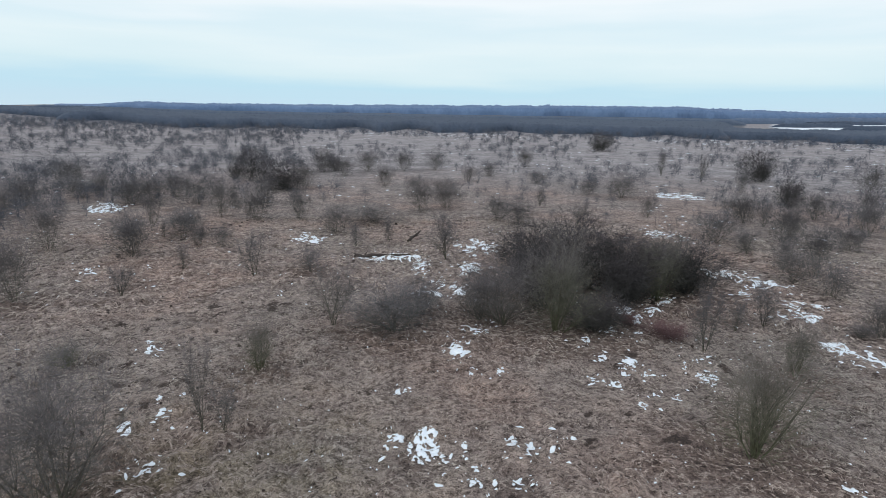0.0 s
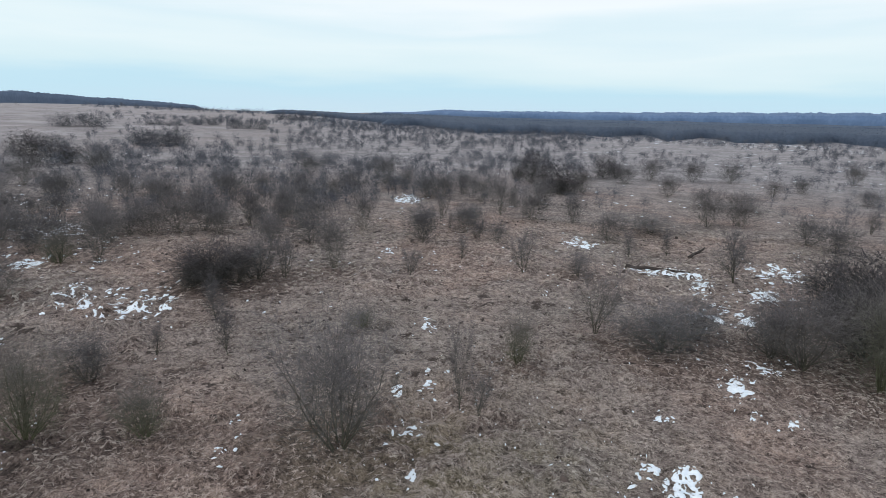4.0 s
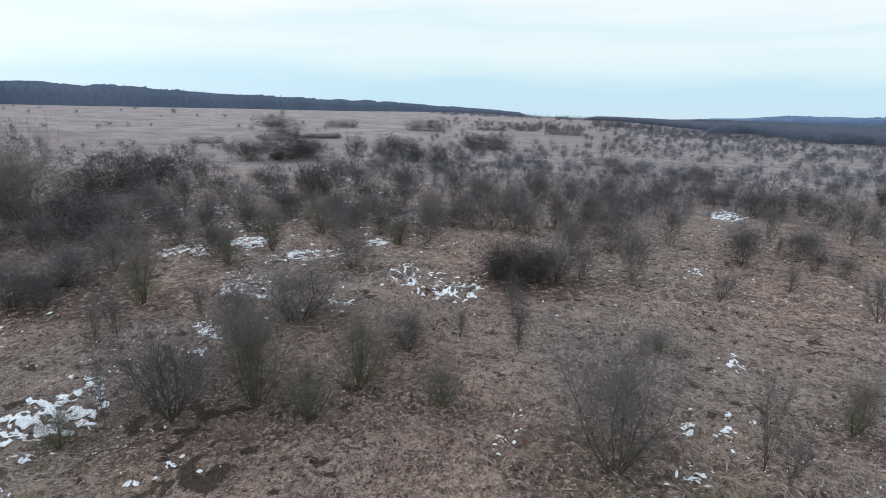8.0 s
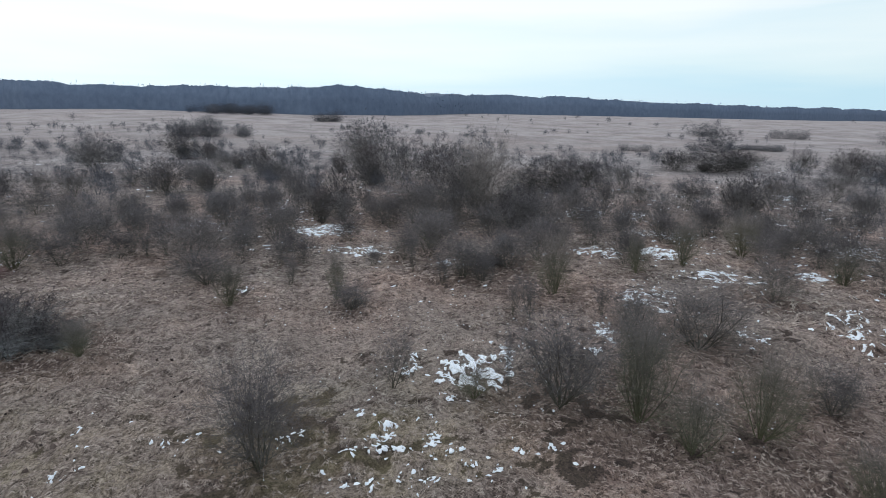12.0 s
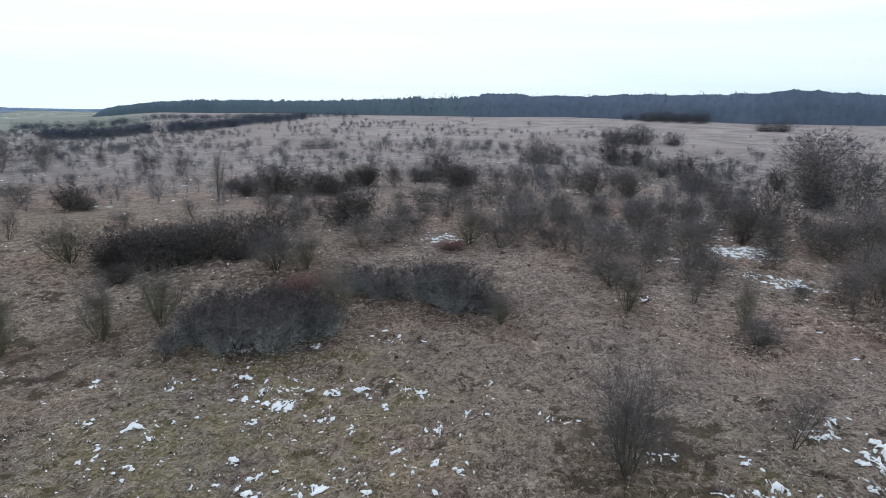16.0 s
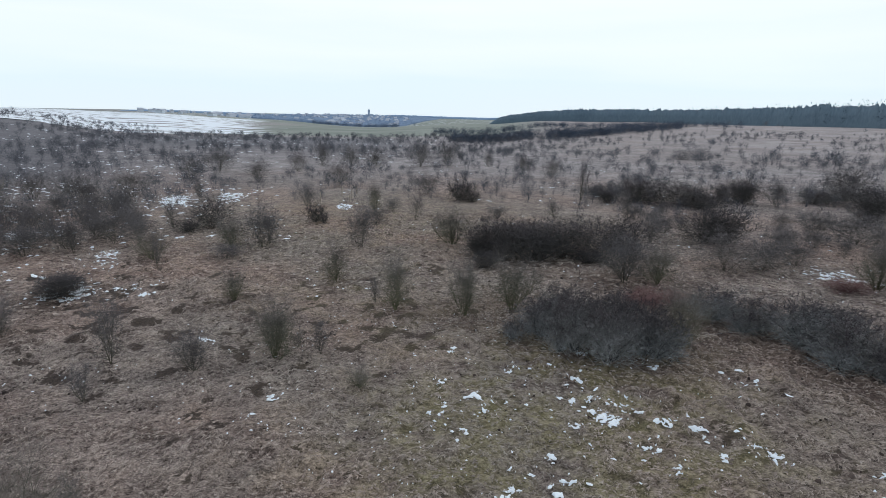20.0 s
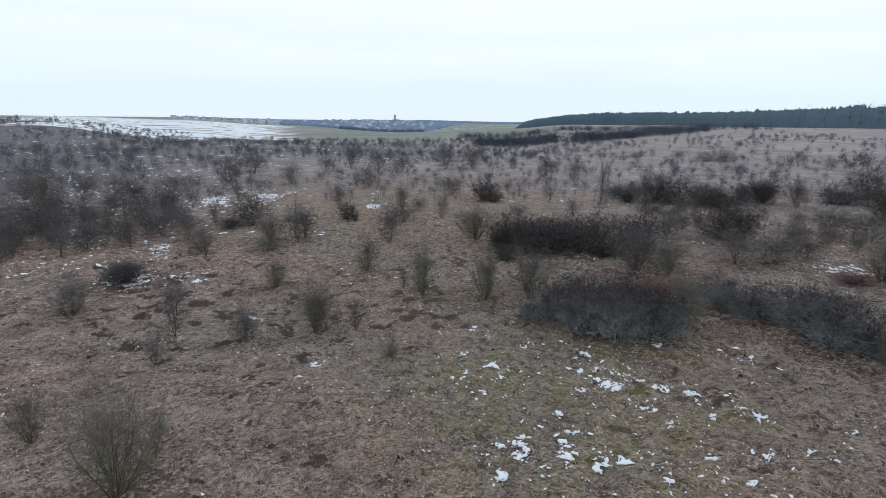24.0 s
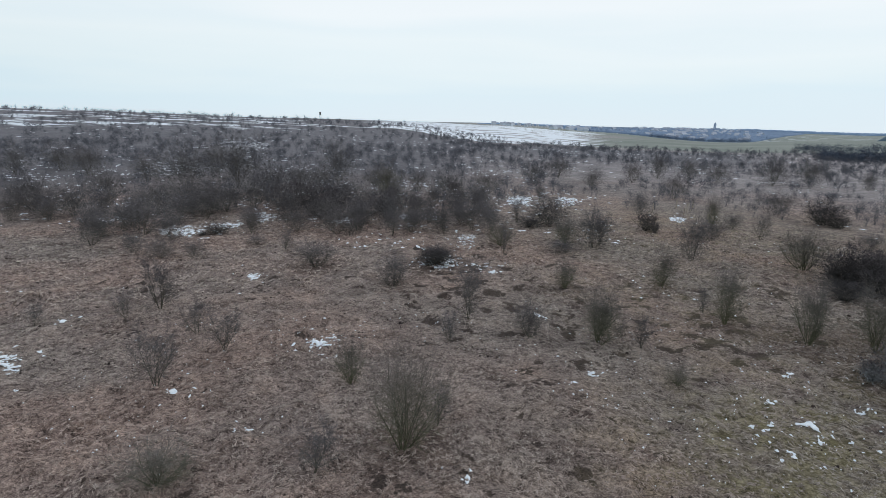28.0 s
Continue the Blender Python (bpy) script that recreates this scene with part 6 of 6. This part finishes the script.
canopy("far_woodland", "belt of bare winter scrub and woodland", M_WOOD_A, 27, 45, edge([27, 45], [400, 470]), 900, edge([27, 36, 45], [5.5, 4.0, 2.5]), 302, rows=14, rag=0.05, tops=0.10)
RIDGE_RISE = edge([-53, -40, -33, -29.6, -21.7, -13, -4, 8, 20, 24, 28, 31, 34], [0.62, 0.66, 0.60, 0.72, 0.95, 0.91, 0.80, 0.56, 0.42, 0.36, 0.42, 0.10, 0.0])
canopy("distant_ridge", "wooded ridge tinted haze-blue on the horizon", M_RIDGE_WOOD, -53, 34, 2700, 3500, lambda a: np.maximum(4, (11 + 3450 * np.tan(np.radians(RIDGE_RISE(a))) - ground_z(*spot(a, 3450))) / 0.90), 303, rows=6, fringe=0.15, taper=0.5)
# the tall forest is set farther off where it looks lower, to fit the camera's view
RISE = edge([50, 56, 68, 78, 96, 104, 113, 120, 128, 136, 145, 152, 158, 164, 173], [0.25, 0.5, 1.15, 1.6, 1.9, 2.5, 2.8, 2.6, 2.35, 2.3, 1.7, 1.35, 1.05, 0.95, 0.85])
# the angle at which its roof stands over the horizon
ROOF = edge([50, 53, 64, 75, 85, 94, 102, 106, 110.5, 119, 125, 130, 132.5, 134, 137, 138.5, 140, 143, 147, 151, 156, 160, 164, 166.5, 168.5, 170, 173],
            [0.2, 0.46, 1.07, 1.43, 1.72, 1.85, 2.02, 2.30, 2.38, 2.15, 1.95, 1.85, 1.82, 2.02, 1.94, 1.7, 1.52, 1.34, 1.25, 0.9, 0.75, 0.7, 0.6, 0.46, 0.25, 0.0, -0.5])


def forest_near(a):
    return 16.0 / np.tan(np.radians(RISE(a)))


def forest_far(a):
    return 120 + forest_near(a)


def forest_tall(a):
    r = forest_near(a) + 40
    return np.maximum(3.0, (11 + r * np.tan(np.radians(ROOF(a))) - ground_z(*spot(a, r))) / 0.93)


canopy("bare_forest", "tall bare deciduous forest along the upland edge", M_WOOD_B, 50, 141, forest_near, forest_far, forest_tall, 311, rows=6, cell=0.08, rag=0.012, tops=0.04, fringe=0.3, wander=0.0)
canopy("pine_forest", "dark blue-green pine forest with haze in its colour on the skyline", M_HAZED_PINE, 138, 173, forest_near, forest_far, forest_tall, 312, rows=6, cell=0.08, rag=0.04, tops=0.045, fringe=0.5, wander=0.0)


def crowns(name, label, mat, count, a_lo, a_hi, r_in, r_out, h, wide, seed):
    """Single rounded trees and bushes that stand out of a wood or hedge."""
    rng = np.random.default_rng(seed)
    a = rng.uniform(a_lo, a_hi, count)
    near, far = (f(a) if callable(f) else np.full(count, float(f)) for f in (r_in, r_out))
    x, y = spot(a, near + (far - near) * rng.random(count))
    hh = rng.uniform(*h, count)
    scatter(name, x, y, hh, wide * hh * rng.uniform(0.7, 1.25, count), CROWN, mat, label, "trees", seed)


crowns("hollow_thicket", "dark bare thicket in a hollow", M_WOOD_A, 230, 150, 169.5, 395, 470, (2.4, 4.6), 1.6, 322)
crowns("hollow_thicket", "dark bare thicket in a hollow", M_WOOD_A, 130, 168.7, 177, 236, 262, (3.2, 5.6), 1.5, 345)
crowns("hollow_thicket", "dark bare thicket in a hollow", M_WOOD_A, 260, 155, 167, lambda a: 228 + 9 * (167 - a), lambda a: 262 + 12 * (167 - a), (3.2, 5.6), 1.5, 346)
crowns("skyline_scrub", "low bare scrub along the skyline", M_WOOD_A, 150, 221, 259, 430, 540, (1.2, 3.2), 1.3, 327)
crowns("skyline_scrub", "low bare scrub along the skyline", M_WOOD_A, 300, 33, 60, 430, 520, (1.6, 4.4), 1.3, 328)
crowns("hedgerow", "dark hedge of bare bushes along the field", M_WOOD_A, 70, 169.5, 178.5, 395, 420, (3.5, 6.0), 1.5, 321)
crowns("copse", "dark copse of bushes on the grazed upland", M_WOOD_A, 40, 118, 124, 325, 345, (4.0, 6.5), 1.4, 323)
crowns("forest_tops", "rounded bare crowns along the forest roof", M_WOOD_B, 320, 54, 141, lambda a: 6 + forest_near(a), lambda a: 26 + forest_near(a), (13.0, 17.0), 0.75, 341)
crowns("pine_tops", "ragged pine crowns along the forest roof", M_HAZED_PINE, 260, 140, 168.5, lambda a: 6 + forest_near(a), lambda a: 26 + forest_near(a), (14.0, 20.0), 0.6, 342)
crowns("field_trees", "small dark trees beside the pine forest", M_HAZED_PINE, 30, 166, 173, 1000, 1400, (5.0, 12.0), 0.9, 343)
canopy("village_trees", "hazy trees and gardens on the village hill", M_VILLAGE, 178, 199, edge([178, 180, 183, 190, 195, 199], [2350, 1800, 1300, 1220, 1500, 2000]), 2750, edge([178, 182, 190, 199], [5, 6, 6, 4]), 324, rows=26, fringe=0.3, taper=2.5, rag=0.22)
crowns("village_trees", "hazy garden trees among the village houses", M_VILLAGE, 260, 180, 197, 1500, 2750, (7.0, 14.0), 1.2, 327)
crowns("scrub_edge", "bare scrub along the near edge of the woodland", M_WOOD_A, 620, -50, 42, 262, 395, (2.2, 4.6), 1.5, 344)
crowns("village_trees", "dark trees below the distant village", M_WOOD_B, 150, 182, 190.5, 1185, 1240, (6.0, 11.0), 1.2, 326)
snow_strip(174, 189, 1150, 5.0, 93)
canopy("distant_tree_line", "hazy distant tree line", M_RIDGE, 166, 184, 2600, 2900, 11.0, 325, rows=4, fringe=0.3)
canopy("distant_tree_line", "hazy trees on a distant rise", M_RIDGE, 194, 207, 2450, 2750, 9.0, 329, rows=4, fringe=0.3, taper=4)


# ---- dead wood ----
def log_thing(name, p, q, rad, mat, label, limbs, seed):
    rng = np.random.default_rng(seed)
    p, q = np.array(p, float), np.array(q, float)
    n = 7
    line = p + (q - p) * np.linspace(0, 1, n)[:, None] + rng.normal(0, 0.06, (n, 3)) * [1, 1, 0.3]
    line[:, 2] += ground_z(line[:, 0], line[:, 1])
    radii = rad * np.linspace(1, 0.45, n)
    bm = bmesh.new()
    rings = []
    for k in range(n):
        d = line[min(k + 1, n - 1)] - line[max(k - 1, 0)]
        d /= np.linalg.norm(d)
        u = np.cross(d, [0, 0, 1.0])
        u /= np.linalg.norm(u)
        v = np.cross(u, d)
        rings.append([bm.verts.new(line[k] + (u * math.cos(t) + v * math.sin(t)) * radii[k] * rng.uniform(0.85, 1.1)) for t in np.arange(8) * math.pi / 4])
    for k in range(n - 1):
        for s in range(8):
            bm.faces.new((rings[k][s], rings[k][(s + 1) % 8], rings[k + 1][(s + 1) % 8], rings[k + 1][s]))
    bm.faces.new(rings[0][::-1])
    bm.faces.new(rings[-1])
    me = bpy.data.meshes.new("trunk")
    bm.to_mesh(me)
    bm.free()
    me.materials.append(mat)
    ob = tagged(new(name), label, "log")
    part("trunk", me, ob)
    for k in range(limbs):
        i = rng.integers(1, n - 1)
        tip = line[i] + np.append(rng.normal(0, 0.5, 2), rng.uniform(0.15, 0.6))
        v, f = tube(line[i][None], tip[None], [radii[i] * 0.45], [0.01], 5)
        part("branch_stub", mesh_from("branch_stub", v, f, mat), ob)


log_thing("fallen_log", (-6.3, 41.8, 0.12), (-2.0, 42.0, 0.10), 0.17, M_LOG, "dark fallen tree trunk lying in snow and grass", 4, 401)
log_thing("fallen_log", (-2.5, 47.2, 0.10), (-1.5, 49.6, 0.5), 0.14, M_LOG, "short dark fallen log with broken stubs", 3, 402)
log_thing("fallen_branch", (-13.8, -26.3, 0.05), (-15.0, -25.7, 0.05), 0.05, M_LOG_PALE, "pale bleached branch lying beside the thicket", 1, 403)


plant("bramble", [(-13.6, -30.7, 0.9, 2.6), (12.2, 26.4, 0.8, 2.2), (-28.4, -33.9, 0.9, 3.0), (10.6, 28.2, 0.7, 1.6), (-15.6, -31.2, 0.8, 2.0)], 5)


# ---- old fence posts ----
def fence_post(x, y, h, lean, seed):
    rng = np.random.default_rng(seed)
    bm = bmesh.new()
    bmesh.ops.create_cone(bm, cap_ends=True, segments=7, radius1=0.075, radius2=0.06, depth=h + 0.3)
    for v in bm.verts:
        v.co.x += rng.normal(0, 0.008)
        v.co.y += rng.normal(0, 0.008)
    bmesh.ops.translate(bm, verts=bm.verts, vec=(0, 0, h / 2 - 0.15))
    me = bpy.data.meshes.new("fence_post")
    bm.to_mesh(me)
    bm.free()
    me.materials.append(M_LOG_PALE)
    ob = tagged(new("fence_post", me), "weathered pale wooden post standing in grass", "post", group="old fence posts")
    ob.matrix_basis = pose(x, y, float(ground_z(x, y)), lean, lean * 0.6, 0)


for k, (x, y, h, lean) in enumerate([(11.5, -67.6, 1.1, 2), (9.6, -72.5, 1.2, -4), (8.0, -69.9, 1.1, 3), (7.9, -74.5, 1.2, 0), (8.1, -68.1, 0.9, -9)]):
    fence_post(x, y, h, lean, 500 + k)


# ---- hunting stand on the skyline ----
def box(bm, lo, hi):
    v = [bm.verts.new((x, y, z)) for x in (lo[0], hi[0]) for y in (lo[1], hi[1]) for z in (lo[2], hi[2])]
    for f in ((0, 1, 3, 2), (4, 6, 7, 5), (0, 4, 5, 1), (2, 3, 7, 6), (0, 2, 6, 4), (1, 5, 7, 3)):
        bm.faces.new([v[i] for i in f])


def box_mesh(name, lo, hi, mat):
    bm = bmesh.new()
    box(bm, lo, hi)
    bmesh.ops.recalc_face_normals(bm, faces=bm.faces)
    me = bpy.data.meshes.new(name)
    bm.to_mesh(me)
    bm.free()
    me.materials.append(mat)
    return me


def gable_mesh(name, x, y, z0, z1, mat):
    me = bpy.data.meshes.new(name)
    me.from_pydata([(-x, -y, z0), (x, -y, z0), (x, y, z0), (-x, y, z0), (-x, 0, z1), (x, 0, z1)], [],
                   [(0, 3, 2, 1), (0, 1, 5, 4), (2, 3, 4, 5), (0, 4, 3), (1, 2, 5)])
    me.materials.append(mat)
    return me


def hunting_stand(a, r):
    x, y = spot(a, r)
    ob = tagged(new("hunting_stand"), "raised wooden hunting stand on stilts against the sky", "hunting stand")
    ob.matrix_basis = pose(x, y, float(ground_z(x, y)) - 0.1, 0, 0, a)
    for sx in (-1, 1):
        for sy in (-1, 1):
            v, f = tube(np.array([[sx * 0.95, sy * 0.95, -0.3]]), np.array([[sx * 0.55, sy * 0.55, 3.9]]), [0.10], [0.09], 6)
            part("leg", mesh_from("leg", v, f, M_TOWER), ob)
    for sx in (-1, 1):
        v, f = tube(np.array([[sx * 0.9, -0.9, 0.4]]), np.array([[sx * 0.6, 0.6, 3.4]]), [0.07], [0.07], 5)
        part("brace", mesh_from("brace", v, f, M_TOWER), ob)
    part("floor", box_mesh("floor", (-0.75, -0.75, 3.8), (0.75, 0.75, 3.95), M_TOWER), ob)
    part("cabin", box_mesh("cabin", (-0.65, -0.65, 3.95), (0.65, 0.65, 5.9), M_TOWER), ob)
    part("roof", gable_mesh("roof", 0.85, 0.85, 5.9, 6.4, M_TOWER), ob)
    for k in range(8):
        part("rung", box_mesh("rung", (-0.3, -1.5 + 0.06 * k, 0.3 + 0.42 * k), (0.3, -1.44 + 0.06 * k, 0.36 + 0.42 * k), M_TOWER), ob)


hunting_stand(222.7, 505)


# ---- village ----
def village():
    rng = random.Random(77)
    wall = box_mesh("wall", (-6, -4.5, -1), (6, 4.5, 5.5), M_HOUSE)
    roof = gable_mesh("roof", 6.5, 5.1, 5.5, 9.5, M_ROOF)
    barn_wall = box_mesh("wall", (-14, -6, -1), (14, 6, 6), M_HOUSE)
    barn_roof = gable_mesh("roof", 14.5, 6.6, 6, 9.5, M_ROOF)
    pane = box_mesh("window", (-0.9, -4.62, 1.2), (0.9, -4.5, 3.0), M_ROOF)
    for k in range(150):
        a, r = rng.gauss(187.0, 3.2), rng.uniform(1500, 2700)
        if k % 4 == 0:
            a = rng.uniform(196, 206)
        x, y = spot(a, r)
        ob = tagged(new("village_house"), "pale rendered village house with a tiled gable roof", "house", group="village houses")
        big = rng.random() < 0.12
        ob.matrix_basis = pose(x, y, float(ground_z(x, y)) , 0, 0, rng.uniform(0, 360)) @ Matrix.Scale(rng.uniform(0.8, 1.2), 4)
        part("wall", barn_wall if big else wall, ob)
        part("roof", barn_roof if big else roof, ob)
        if not big:
            for dx in (-3.4, 0, 3.4):
                w = part("window", pane, ob)
                w.location = (dx, 0, 0)


village()


def church(a, r):
    x, y = spot(a, r)
    ob = tagged(new("church"), "hazy village church with a tall square tower", "church")
    ob.matrix_basis = pose(x, y, float(ground_z(x, y)), 0, 0, a + 20) @ Matrix.Scale(0.95, 4)
    part("tower", box_mesh("tower", (-4, -4, -2), (4, 4, 27), M_STONE), ob)
    part("nave", box_mesh("nave", (4, -5, -2), (22, 5, 6), M_STONE), ob)
    roof = part("nave_roof", gable_mesh("nave_roof", 9.5, 5.6, 6, 11, M_SPIRE), ob)
    roof.location = (13, 0, 0)
    me = bpy.data.meshes.new("spire")
    me.from_pydata([(-4.4, -4.4, 27), (4.4, -4.4, 27), (4.4, 4.4, 27), (-4.4, 4.4, 27), (0, 0, 35)], [], [(0, 1, 4), (1, 2, 4), (2, 3, 4), (3, 0, 4), (3, 2, 1, 0)])
    me.materials.append(M_SPIRE)
    part("spire", me, ob)


church(185.0, 2620)
